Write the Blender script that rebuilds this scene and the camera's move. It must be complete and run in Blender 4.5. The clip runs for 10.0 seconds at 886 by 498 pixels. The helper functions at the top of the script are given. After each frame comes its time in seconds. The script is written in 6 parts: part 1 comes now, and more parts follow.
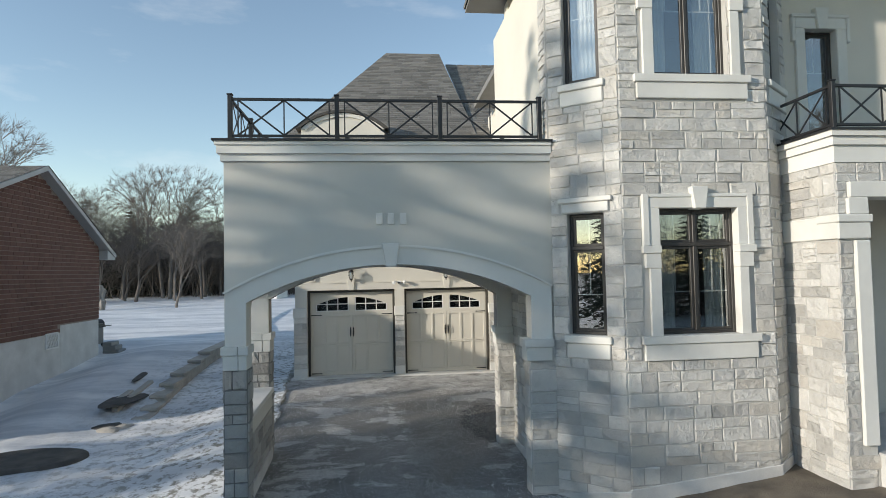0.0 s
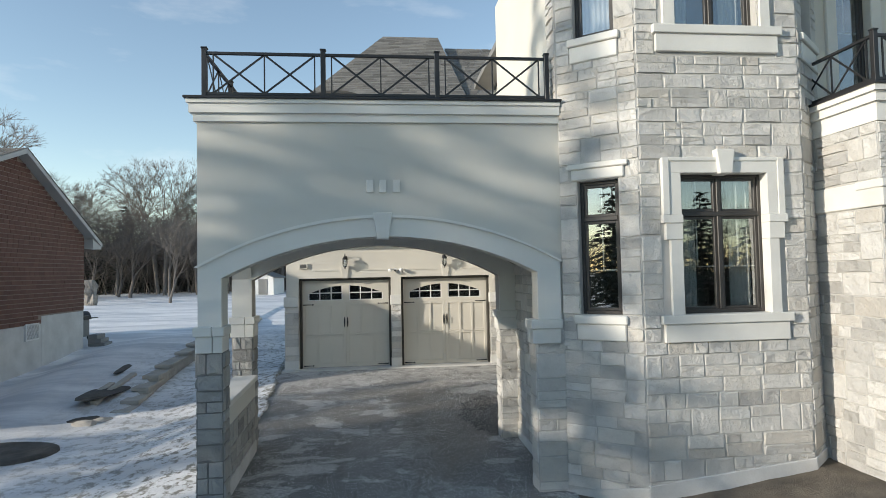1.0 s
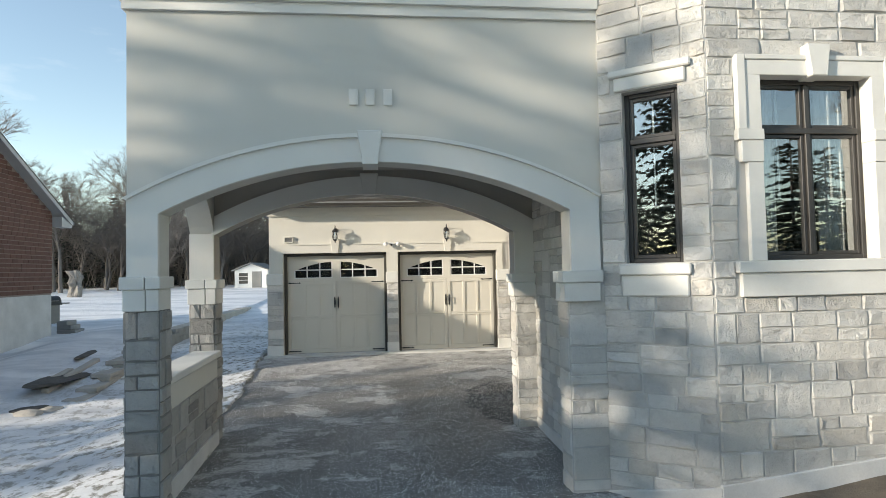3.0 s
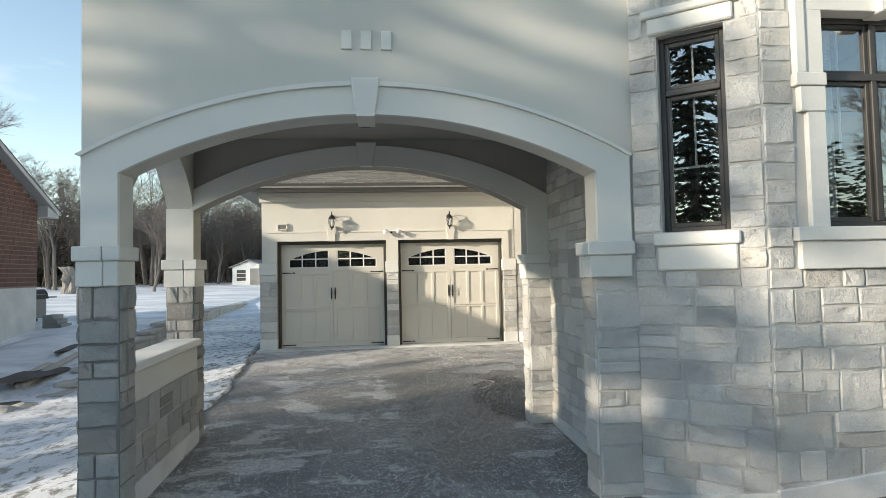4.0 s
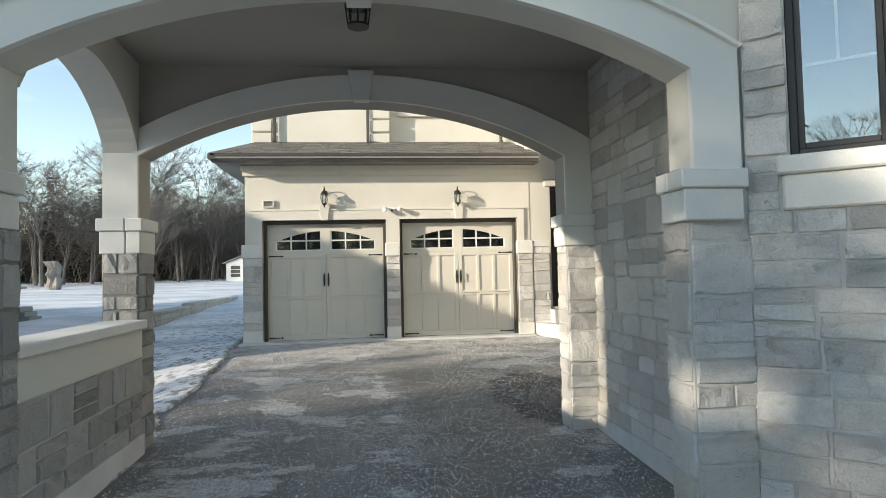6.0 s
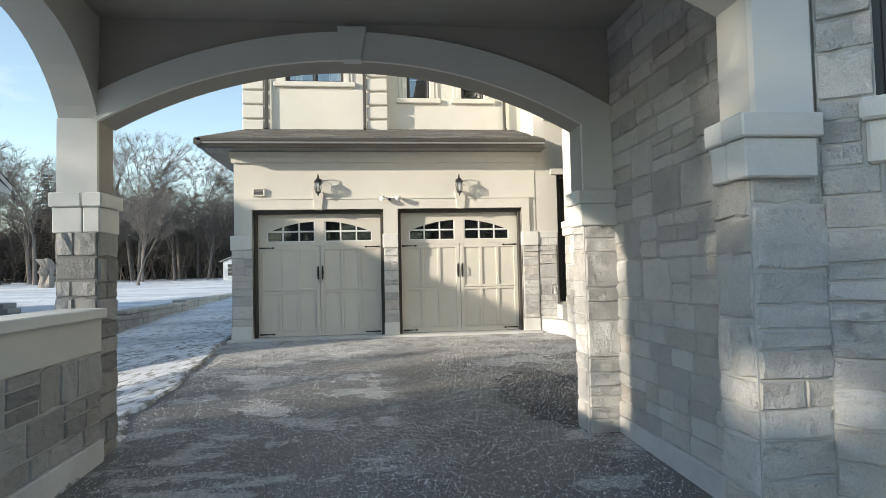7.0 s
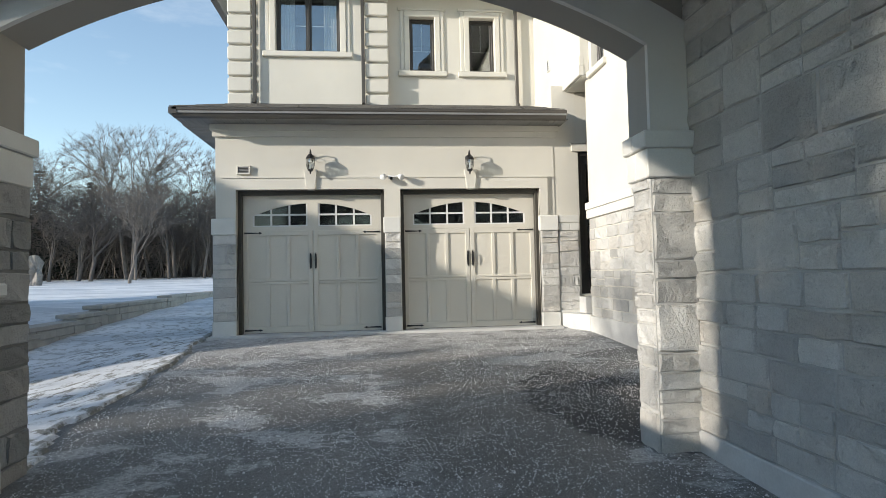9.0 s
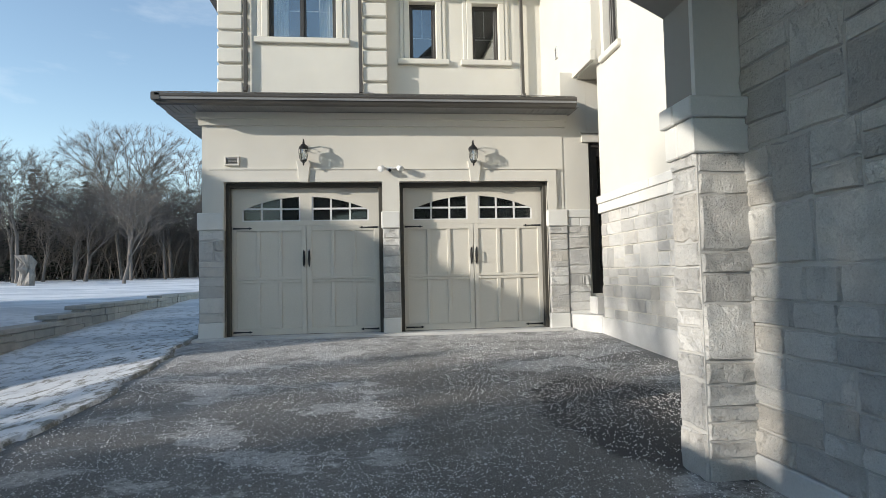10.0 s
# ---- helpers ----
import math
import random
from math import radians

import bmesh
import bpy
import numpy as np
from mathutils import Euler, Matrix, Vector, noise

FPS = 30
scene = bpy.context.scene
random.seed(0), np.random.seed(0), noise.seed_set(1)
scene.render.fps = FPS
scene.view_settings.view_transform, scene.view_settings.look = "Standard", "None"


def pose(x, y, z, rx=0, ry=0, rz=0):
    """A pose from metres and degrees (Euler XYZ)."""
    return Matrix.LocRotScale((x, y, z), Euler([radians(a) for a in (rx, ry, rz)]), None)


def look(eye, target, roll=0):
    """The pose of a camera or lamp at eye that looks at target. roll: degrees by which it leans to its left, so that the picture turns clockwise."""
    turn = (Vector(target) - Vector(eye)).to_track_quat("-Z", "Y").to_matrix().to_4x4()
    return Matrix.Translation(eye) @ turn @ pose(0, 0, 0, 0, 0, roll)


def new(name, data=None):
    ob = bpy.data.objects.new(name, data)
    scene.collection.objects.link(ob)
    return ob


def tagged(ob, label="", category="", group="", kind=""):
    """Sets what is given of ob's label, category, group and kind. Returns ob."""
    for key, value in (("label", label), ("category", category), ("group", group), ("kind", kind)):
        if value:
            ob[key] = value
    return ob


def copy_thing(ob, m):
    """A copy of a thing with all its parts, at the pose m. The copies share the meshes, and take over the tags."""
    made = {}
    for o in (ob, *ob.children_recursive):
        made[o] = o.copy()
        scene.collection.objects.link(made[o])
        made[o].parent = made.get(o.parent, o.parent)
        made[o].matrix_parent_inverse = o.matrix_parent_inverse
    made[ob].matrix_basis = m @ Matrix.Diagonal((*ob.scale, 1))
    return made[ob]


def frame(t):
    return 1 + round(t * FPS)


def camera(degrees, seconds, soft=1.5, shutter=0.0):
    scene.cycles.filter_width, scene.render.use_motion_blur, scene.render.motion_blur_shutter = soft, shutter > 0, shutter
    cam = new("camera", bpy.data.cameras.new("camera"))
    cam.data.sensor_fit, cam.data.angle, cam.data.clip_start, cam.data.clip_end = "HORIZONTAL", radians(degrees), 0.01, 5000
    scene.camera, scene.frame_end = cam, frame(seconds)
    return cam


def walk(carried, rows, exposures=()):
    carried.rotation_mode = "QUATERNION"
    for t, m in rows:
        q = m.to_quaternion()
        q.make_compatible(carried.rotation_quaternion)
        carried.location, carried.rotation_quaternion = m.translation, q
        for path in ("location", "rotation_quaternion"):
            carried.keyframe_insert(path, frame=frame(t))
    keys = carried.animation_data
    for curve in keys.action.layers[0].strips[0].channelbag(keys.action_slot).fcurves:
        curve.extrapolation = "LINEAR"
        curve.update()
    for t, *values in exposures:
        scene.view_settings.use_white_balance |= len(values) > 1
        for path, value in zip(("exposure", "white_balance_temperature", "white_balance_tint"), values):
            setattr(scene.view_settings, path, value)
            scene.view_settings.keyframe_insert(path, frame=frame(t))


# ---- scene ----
cam = camera(74.3, 10.0, 0.75)
METRES, EYE, TILT, LEAN, TURN = 7.7, 2.9, 0.0, 0.0, -6.1
ROWS = [
    (0.0, 0.0, 0.0, 0.0, 0.05, 2.32, 1.22),
    (0.5, 0.0032, 0.0488, -0.0212, -0.05, 2.29, 1.21),
    (1.0, 0.0025, 0.1033, -0.0432, -0.0, 2.28, 1.2),
    (1.5, -0.0001, 0.1587, -0.0638, -0.03, 2.27, 1.21),
    (2.0, -0.002, 0.2156, -0.0836, -0.03, 2.27, 1.23),
    (2.5, -0.0039, 0.2711, -0.1041, -0.05, 2.24, 1.24),
    (4.0, -0.0142, 0.4262, -0.1547, 0.01, 2.26, 1.26),
    (4.5, -0.0209, 0.477, -0.1695, 0.01, 2.26, 1.28),
    (5.0, -0.0275, 0.5333, -0.1804, -0.01, 2.26, 1.31),
    (5.5, -0.033, 0.5832, -0.1899, -0.04, 2.27, 1.31),
    (7.0, -0.0385, 0.7148, -0.2188, -0.06, 2.35, 1.27),
    (7.5, -0.041, 0.7558, -0.2281, -0.0, 2.37, 1.27),
    (8.0, -0.0442, 0.7973, -0.236, -0.01, 2.42, 1.26),
    (8.5, -0.0506, 0.8386, -0.2419, -0.02, 2.44, 1.26),
    (9.0, -0.0569, 0.8788, -0.2473, -0.04, 2.48, 1.27),
    (9.5, -0.0597, 0.9195, -0.2509, -0.02, 2.54, 1.23),
    (10.0, -0.0613, 0.9594, -0.2525, -0.06, 2.56, 1.23),
]
walk(cam, [(t, pose(0, 0, EYE, TILT, LEAN, TURN) @ pose(METRES * x, METRES * y, METRES * z, 90 + pitch, roll, yaw)) for t, x, y, z, yaw, pitch, roll in ROWS],
     [(0.0, 0.64, 7250, 10), (1.0, 0.76, 7300, 10), (2.5, 1.02, 7550, 10), (4.0, 1.18, 7850, 10), (5.5, 1.24, 7850, 10), (7.0, 1.18, 7500, 10), (8.5, 1.04, 7200, 10), (10.0, 0.86, 6950, 10)])

# ---- world, sun ----
SUN = Vector((2.8, 1.15, -0.75))
world = bpy.data.worlds.new("sky")
scene.world = world
world.use_nodes = True
wn, wl = world.node_tree.nodes, world.node_tree.links
wn.clear()
sky = wn.new("ShaderNodeTexSky")
sky.sky_type, sky.sun_disc = "NISHITA", False
sky.sun_elevation, sky.sun_rotation = radians(14), radians(248)
sky.air_density, sky.dust_density, sky.ozone_density = 1.0, 0.05, 1.7
back = wn.new("ShaderNodeBackground")
back.inputs["Strength"].default_value = 0.15
wout = wn.new("ShaderNodeOutputWorld")
# a few thin clouds
coord, stretch, cloud, veil, blend = wn.new("ShaderNodeTexCoord"), wn.new("ShaderNodeMapping"), wn.new("ShaderNodeTexNoise"), wn.new("ShaderNodeValToRGB"), wn.new("ShaderNodeMix")
stretch.inputs["Scale"].default_value = (1.6, 1.6, 5.5)
cloud.inputs["Scale"].default_value, cloud.inputs["Detail"].default_value, cloud.inputs["Roughness"].default_value = 2.3, 7, 0.58
veil.color_ramp.elements[0].position, veil.color_ramp.elements[1].position = 0.56, 0.78
veil.color_ramp.elements[1].color = (0.26, 0.26, 0.26, 1)
blend.data_type = "RGBA"
blend.inputs[7].default_value = (4.6, 4.9, 5.3, 1)
wl.new(coord.outputs["Generated"], stretch.inputs["Vector"])
wl.new(stretch.outputs[0], cloud.inputs["Vector"])
wl.new(cloud.outputs["Fac"], veil.inputs[0])
wl.new(veil.outputs[0], blend.inputs[0])
wl.new(sky.outputs[0], blend.inputs[6])
wl.new(blend.outputs[2], back.inputs["Color"])
wl.new(back.outputs[0], wout.inputs["Surface"])
sun_data = bpy.data.lights.new("sun", "SUN")
sun_data.energy, sun_data.angle, sun_data.color = 2.75, radians(1.0), (1.0, 0.965, 0.91)
sun = new("sun", sun_data)
sun.matrix_world = look((-60, -20, 30), Vector((-60, -20, 30)) + SUN)


# ---- materials ----
class Mat:
    """A node material under construction, in world metres."""

    def __init__(self, name, rough=0.8, metal=0.0):
        self.m = bpy.data.materials.new(name)
        self.m.use_nodes = True
        self.n, self.l = self.m.node_tree.nodes, self.m.node_tree.links
        self.b = self.n["Principled BSDF"]
        self.b.inputs["Roughness"].default_value = rough
        self.b.inputs["Metallic"].default_value = metal
        self.geo = self.n.new("ShaderNodeNewGeometry")

    def noise(self, scale, detail=4, rough=0.6, stretch=None):
        t = self.n.new("ShaderNodeTexNoise")
        t.inputs["Scale"].default_value = scale
        t.inputs["Detail"].default_value = detail
        t.inputs["Roughness"].default_value = rough
        src = self.geo.outputs["Position"]
        if stretch:
            mp = self.n.new("ShaderNodeMapping")
            mp.inputs["Scale"].default_value = stretch
            self.l.new(src, mp.inputs["Vector"])
            src = mp.outputs[0]
        self.l.new(src, t.inputs["Vector"])
        return t.outputs["Fac"]

    def ramp(self, fac, stops):
        r = self.n.new("ShaderNodeValToRGB")
        e = r.color_ramp.elements
        while len(e) < len(stops):
            e.new(0.5)
        for el, (p, c) in zip(e, stops):
            el.position = p
            el.color = (*c, 1) if len(c) == 3 else (c[0], c[0], c[0], 1)
        self.l.new(fac, r.inputs[0])
        return r.outputs[0]

    def mix(self, fac, a, b, kind="MIX"):
        x = self.n.new("ShaderNodeMix")
        x.data_type, x.blend_type = "RGBA", kind
        for v, s in ((fac, x.inputs[0]), (a, x.inputs[6]), (b, x.inputs[7])):
            if hasattr(v, "links"):
                self.l.new(v, s)
            else:
                s.default_value = v if not isinstance(v, tuple) else (*v, 1)
        return x.outputs[2]

    def random(self):
        return self.n.new("ShaderNodeObjectInfo").outputs["Random"]

    def island(self):
        return self.geo.outputs["Random Per Island"]

    def color(self, v):
        if isinstance(v, tuple):
            self.b.inputs["Base Color"].default_value = (*v, 1)
        else:
            self.l.new(v, self.b.inputs["Base Color"])
        return self

    def rough(self, v):
        self.l.new(v, self.b.inputs["Roughness"])
        return self

    def bump(self, h, strength=0.4, dist=0.01):
        bp = self.n.new("ShaderNodeBump")
        bp.inputs["Strength"].default_value, bp.inputs["Distance"].default_value = strength, dist
        self.l.new(h, bp.inputs["Height"])
        self.l.new(bp.outputs[0], self.b.inputs["Normal"])
        return self


def shade(c, k):
    return tuple(min(1, v * k) for v in c)


def mottled(name, c, rough=0.8, big=1.2, fine=60, spread=0.12, bump=0.25, dist=0.004, metal=0.0):
    """Plain painted or cast surface: slow stains and a fine grain."""
    m = Mat(name, rough, metal)
    a = m.ramp(m.noise(big, 5), [(0.3, shade(c, 1 - spread)), (0.7, shade(c, 1 + spread * 0.6))])
    g = m.ramp(m.noise(fine, 3), [(0.3, (0.9, 0.9, 0.9)), (0.7, (1, 1, 1))])
    m.color(m.mix(1.0, a, g, "MULTIPLY"))
    m.bump(m.noise(fine, 4), bump, dist)
    return m.m


STUCCO = mottled("stucco_grey", (0.62, 0.605, 0.555), 0.9, 0.9, 160, 0.07, 0.35, 0.003)
STUCCO_CREAM = mottled("stucco_cream", (0.68, 0.652, 0.585), 0.9, 0.8, 160, 0.06, 0.35, 0.003)
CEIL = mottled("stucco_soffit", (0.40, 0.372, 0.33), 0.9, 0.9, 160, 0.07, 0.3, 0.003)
TRIM = mottled("trim_stucco", (0.74, 0.73, 0.69), 0.85, 1.1, 190, 0.06, 0.25, 0.002)
CAST = mottled("cast_stone", (0.72, 0.71, 0.67), 0.85, 1.5, 120, 0.1, 0.25, 0.003)
CONCRETE = mottled("foundation_concrete", (0.60, 0.595, 0.58), 0.9, 1.7, 60, 0.18, 0.3, 0.004)
# mortar of the left piers, with the shade of deep joints in its colour
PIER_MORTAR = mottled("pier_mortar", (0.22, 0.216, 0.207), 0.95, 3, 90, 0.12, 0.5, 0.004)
SOFFIT = mottled("pale_soffit", (0.46, 0.46, 0.455), 0.6, 2, 60, 0.08, 0.1, 0.001)
RING = mottled("wet_earth", (0.10, 0.094, 0.085), 0.9, 3, 40, 0.4, 0.8, 0.02)
MORTAR = mottled("mortar", (0.50, 0.49, 0.465), 0.95, 3, 90, 0.12, 0.5, 0.004)
BLACK = mottled("black_metal", (0.018, 0.018, 0.02), 0.45, 3, 80, 0.2, 0.1, 0.001)
FRAME = mottled("bronze_frame", (0.05, 0.046, 0.043), 0.4, 3, 80, 0.15, 0.1, 0.001)
DOOR = mottled("garage_door_paint", (0.66, 0.625, 0.55), 0.55, 0.9, 50, 0.05, 0.12, 0.001)
JAMB = mottled("garage_door_jamb", (0.06, 0.055, 0.045), 0.6, 2, 80, 0.15, 0.2, 0.001)
GUTTER = mottled("gutter_metal", (0.075, 0.068, 0.06), 0.45, 2, 60, 0.12, 0.1, 0.001)
FASCIA = mottled("fascia_grey", (0.22, 0.22, 0.215), 0.55, 2, 60, 0.1, 0.1, 0.001)
WHITE = mottled("white_vinyl", (0.75, 0.75, 0.74), 0.5, 2, 60, 0.05, 0.1, 0.001)
CURTAIN = mottled("curtain", (0.85, 0.84, 0.82), 0.95, 2, 60, 0.08, 0.3, 0.002)
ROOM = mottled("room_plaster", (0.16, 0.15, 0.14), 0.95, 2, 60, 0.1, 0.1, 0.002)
# near-black colour that stands in for the darkness inside the garage
GARAGE_DARK = mottled("unlit_garage_black", (0.012, 0.012, 0.013), 0.6, 2, 60, 0.1, 0.1, 0.001)


def make_stone(name, tones):
    m = Mat(name, 0.9)
    tone = m.ramp(m.random(), tones)
    stain = m.ramp(m.noise(5, 6, 0.7), [(0.3, (0.88, 0.88, 0.885)), (0.5, (1.0, 1.0, 1.0)), (0.72, (1.07, 1.065, 1.05))])
    c = m.mix(1.0, tone, stain, "MULTIPLY")
    grain = m.ramp(m.noise(110, 4, 0.7), [(0.25, (0.86, 0.86, 0.86)), (0.6, (1.06, 1.06, 1.06))])
    c = m.mix(1.0, c, grain, "MULTIPLY")
    # rusty flecks and small dark pits
    fleck = m.ramp(m.noise(34, 3, 0.5), [(0.68, (0,)), (0.76, (0.4,))])
    c = m.mix(fleck, c, (0.32, 0.29, 0.255))
    pit = m.ramp(m.noise(48, 5, 0.75), [(0.3, (0.6,)), (0.36, (0,))])
    m.color(m.mix(pit, c, (0.2, 0.195, 0.185)))
    # split faces: broad facets, sharp ledges and fine tooling
    ridge = m.n.new("ShaderNodeTexNoise")
    ridge.noise_type = "RIDGED_MULTIFRACTAL"
    ridge.inputs["Scale"].default_value, ridge.inputs["Detail"].default_value, ridge.inputs["Roughness"].default_value = 7, 6, 0.6
    m.l.new(m.geo.outputs["Position"], ridge.inputs["Vector"])
    chips = m.ramp(m.noise(11, 8, 0.7), [(0.25, (0,)), (0.42, (0.55,)), (0.5, (0.6,)), (0.72, (1,))])
    h = m.mix(0.3, chips, m.ramp(ridge.outputs["Fac"], [(0.1, (0,)), (0.9, (1,))]))
    m.bump(m.mix(0.25, h, m.noise(90, 4)), 1.0, 0.045)
    return m.m


STONE = make_stone("ashlar_stone", [(0.0, (0.43, 0.42, 0.40)), (0.13, (0.49, 0.48, 0.46)), (0.4, (0.58, 0.57, 0.545)), (0.68, (0.66, 0.647, 0.618)), (0.84, (0.53, 0.50, 0.455)), (1.0, (0.71, 0.695, 0.66))])
# darker, slightly brown copy; shade of the backlit left side put into its tones
STONE_SHADED = make_stone("shaded_ashlar_stone", [(0.0, (0.24, 0.235, 0.225)), (0.2, (0.32, 0.315, 0.30)), (0.5, (0.39, 0.383, 0.367)), (0.75, (0.45, 0.443, 0.425)), (1.0, (0.36, 0.335, 0.305))])


def make_asphalt():
    m = Mat("asphalt", 0.85)
    base = m.ramp(m.noise(170, 4, 0.8), [(0.28, (0.062, 0.06, 0.057)), (0.5, (0.135, 0.13, 0.122)), (0.68, (0.34, 0.33, 0.315))])
    sep = m.n.new("ShaderNodeSeparateXYZ")
    m.l.new(m.geo.outputs["Position"], sep.inputs[0])
    # two darker wheel tracks between the salted strips
    drift = m.n.new("ShaderNodeMath")
    drift.operation = "MULTIPLY_ADD"
    drift.inputs[1].default_value = 1.3
    m.l.new(m.noise(0.9, 6, 0.65, (1.0, 0.5, 1.0)), drift.inputs[0])
    m.l.new(sep.outputs[0], drift.inputs[2])
    wave = m.n.new("ShaderNodeMapRange")
    wave.inputs[1].default_value, wave.inputs[2].default_value = -2.2, 3.8
    m.l.new(drift.outputs[0], wave.inputs[0])
    tracks = m.ramp(wave.outputs[0], [(0.05, (0.15,)), (0.2, (0.85,)), (0.5, (1,)), (0.58, (0.22,)), (0.68, (0.3,)), (0.78, (0.8,))])
    film = m.ramp(m.noise(1.3, 9, 0.72, (1.3, 0.55, 1.0)), [(0.34, (0.14,)), (0.62, (0.85,))])
    patch = m.ramp(m.noise(1.0, 10, 0.68, (1.0, 1.4, 1.0)), [(0.53, (0,)), (0.565, (1,))])
    fine = m.ramp(m.noise(26, 6, 0.78), [(0.36, (0.25,)), (0.6, (1,))])
    mask = m.mix(1.0, m.mix(1.0, m.mix(0.7, film, patch), tracks, "MULTIPLY"), fine, "MULTIPLY")
    # dried slush and sunlit brightness, both put into the colour, thicker towards the garage
    near = m.n.new("ShaderNodeMapRange")
    near.inputs[1].default_value, near.inputs[2].default_value, near.inputs[4].default_value = 13.6, 16.4, 0.9
    m.l.new(sep.outputs[1], near.inputs[0])
    veil = m.mix(1.0, near.outputs[0], m.ramp(m.noise(2.4, 9, 0.72), [(0.36, (0,)), (0.55, (1,))]), "MULTIPLY")
    mask = m.mix(1.0, mask, m.mix(1.0, veil, fine, "MULTIPLY"), "LIGHTEN")
    # damp stain beside the pier
    off = m.n.new("ShaderNodeVectorMath")
    off.operation = "SUBTRACT"
    off.inputs[1].default_value = (2.25, 11.9, 0)
    m.l.new(m.geo.outputs["Position"], off.inputs[0])
    size = m.n.new("ShaderNodeVectorMath")
    size.operation = "MULTIPLY"
    size.inputs[1].default_value = (1.35, 0.62, 0)
    m.l.new(off.outputs[0], size.inputs[0])
    dist = m.n.new("ShaderNodeVectorMath")
    dist.operation = "LENGTH"
    m.l.new(size.outputs[0], dist.inputs[0])
    damp = m.ramp(m.mix(0.45, dist.outputs["Value"], m.noise(1.8, 8, 0.68)), [(0.68, (1,)), (0.75, (0,))])
    mask = m.mix(damp, mask, (0.03, 0.03, 0.03))
    base = m.mix(damp, base, (0.04, 0.04, 0.042))
    c = m.mix(m.mix(1.0, mask, (0.85, 0.85, 0.85), "MULTIPLY"), base, (0.8, 0.8, 0.795))
    vor = m.n.new("ShaderNodeTexVoronoi")
    vor.inputs["Scale"].default_value = 62
    m.l.new(m.geo.outputs["Position"], vor.inputs["Vector"])
    fleck = m.ramp(vor.outputs["Distance"], [(0.10, (1,)), (0.2, (0,))])
    where = m.ramp(m.noise(1.1, 5, 0.6), [(0.3, (0.15,)), (0.58, (0.8,))])
    c = m.mix(m.mix(damp, m.mix(1.0, fleck, where, "MULTIPLY"), (0.0, 0.0, 0.0)), c, (0.58, 0.58, 0.58))
    m.color(c)
    m.rough(m.ramp(m.noise(0.8, 4), [(0.35, (0.62,)), (0.65, (0.92,))]))
    m.bump(m.noise(130, 4, 0.75), 0.8, 0.012)
    return m.m


ASPHALT = make_asphalt()


def make_snow():
    m = Mat("trodden_snow", 0.75)
    base = m.ramp(m.noise(0.7, 6), [(0.3, (0.74, 0.75, 0.765)), (0.65, (0.86, 0.865, 0.875))])
    icy = m.ramp(m.noise(0.3, 7, 0.66, (0.6, 3.0, 1.0)), [(0.42, (0,)), (0.6, (0.85,))])
    c = m.mix(icy, base, (0.52, 0.545, 0.575))
    # bare grass and soil worn through beside the drive
    sep = m.n.new("ShaderNodeSeparateXYZ")
    m.l.new(m.geo.outputs["Position"], sep.inputs[0])
    band = m.n.new("ShaderNodeMapRange")
    band.inputs[1].default_value, band.inputs[2].default_value = -7.5, -3.2
    m.l.new(sep.outputs[0], band.inputs[0])
    far = m.n.new("ShaderNodeMapRange")
    far.inputs[1].default_value, far.inputs[2].default_value = 30, 19
    m.l.new(sep.outputs[1], far.inputs[0])
    spots = m.ramp(m.noise(5.5, 7, 0.72, (1.0, 0.8, 1.0)), [(0.50, (0,)), (0.59, (1,))])
    spots = m.mix(1.0, m.mix(1.0, spots, band.outputs[0], "MULTIPLY"), far.outputs[0], "MULTIPLY")
    verge = m.n.new("ShaderNodeMapRange")
    verge.inputs[1].default_value, verge.inputs[2].default_value = -1.5, -1.1
    along = m.n.new("ShaderNodeMath")
    along.operation = "MULTIPLY_ADD"
    along.inputs[1].default_value = 0.09
    m.l.new(sep.outputs[1], along.inputs[0])
    m.l.new(sep.outputs[0], along.inputs[2])
    m.l.new(along.outputs[0], verge.inputs[0])
    bare = m.ramp(m.mix(0.5, verge.outputs[0], m.noise(3.2, 9, 0.78)), [(0.71, (0,)), (0.76, (1,))])
    spots = m.mix(1.0, spots, m.mix(1.0, bare, far.outputs[0], "MULTIPLY"), "LIGHTEN")
    grass = m.ramp(m.noise(30, 4), [(0.3, (0.05, 0.045, 0.025)), (0.7, (0.15, 0.13, 0.07))])
    m.color(m.mix(m.mix(1.0, spots, (0.8, 0.8, 0.8), "MULTIPLY"), c, grass))
    m.b.inputs["Subsurface Weight"].default_value = 0.0
    m.bump(m.mix(0.5, m.noise(3.5, 7, 0.7), m.noise(26, 5, 0.7)), 0.7, 0.06)
    return m.m


SNOW = make_snow()
SOIL = mottled("gravel_soil", (0.16, 0.135, 0.105), 0.95, 3, 45, 0.4, 0.9, 0.02)


def make_shingle():
    m = Mat("roof_shingle", 0.9)
    a = m.ramp(m.island(), [(0.0, (0.13, 0.125, 0.115)), (0.5, (0.19, 0.18, 0.165)), (1.0, (0.24, 0.23, 0.21))])
    g = m.ramp(m.noise(70, 4), [(0.3, (0.75, 0.75, 0.75)), (0.7, (1.1, 1.1, 1.1))])
    m.color(m.mix(1.0, a, g, "MULTIPLY"))
    m.bump(m.noise(90, 4), 0.6, 0.006)
    return m.m


SHINGLE = make_shingle()


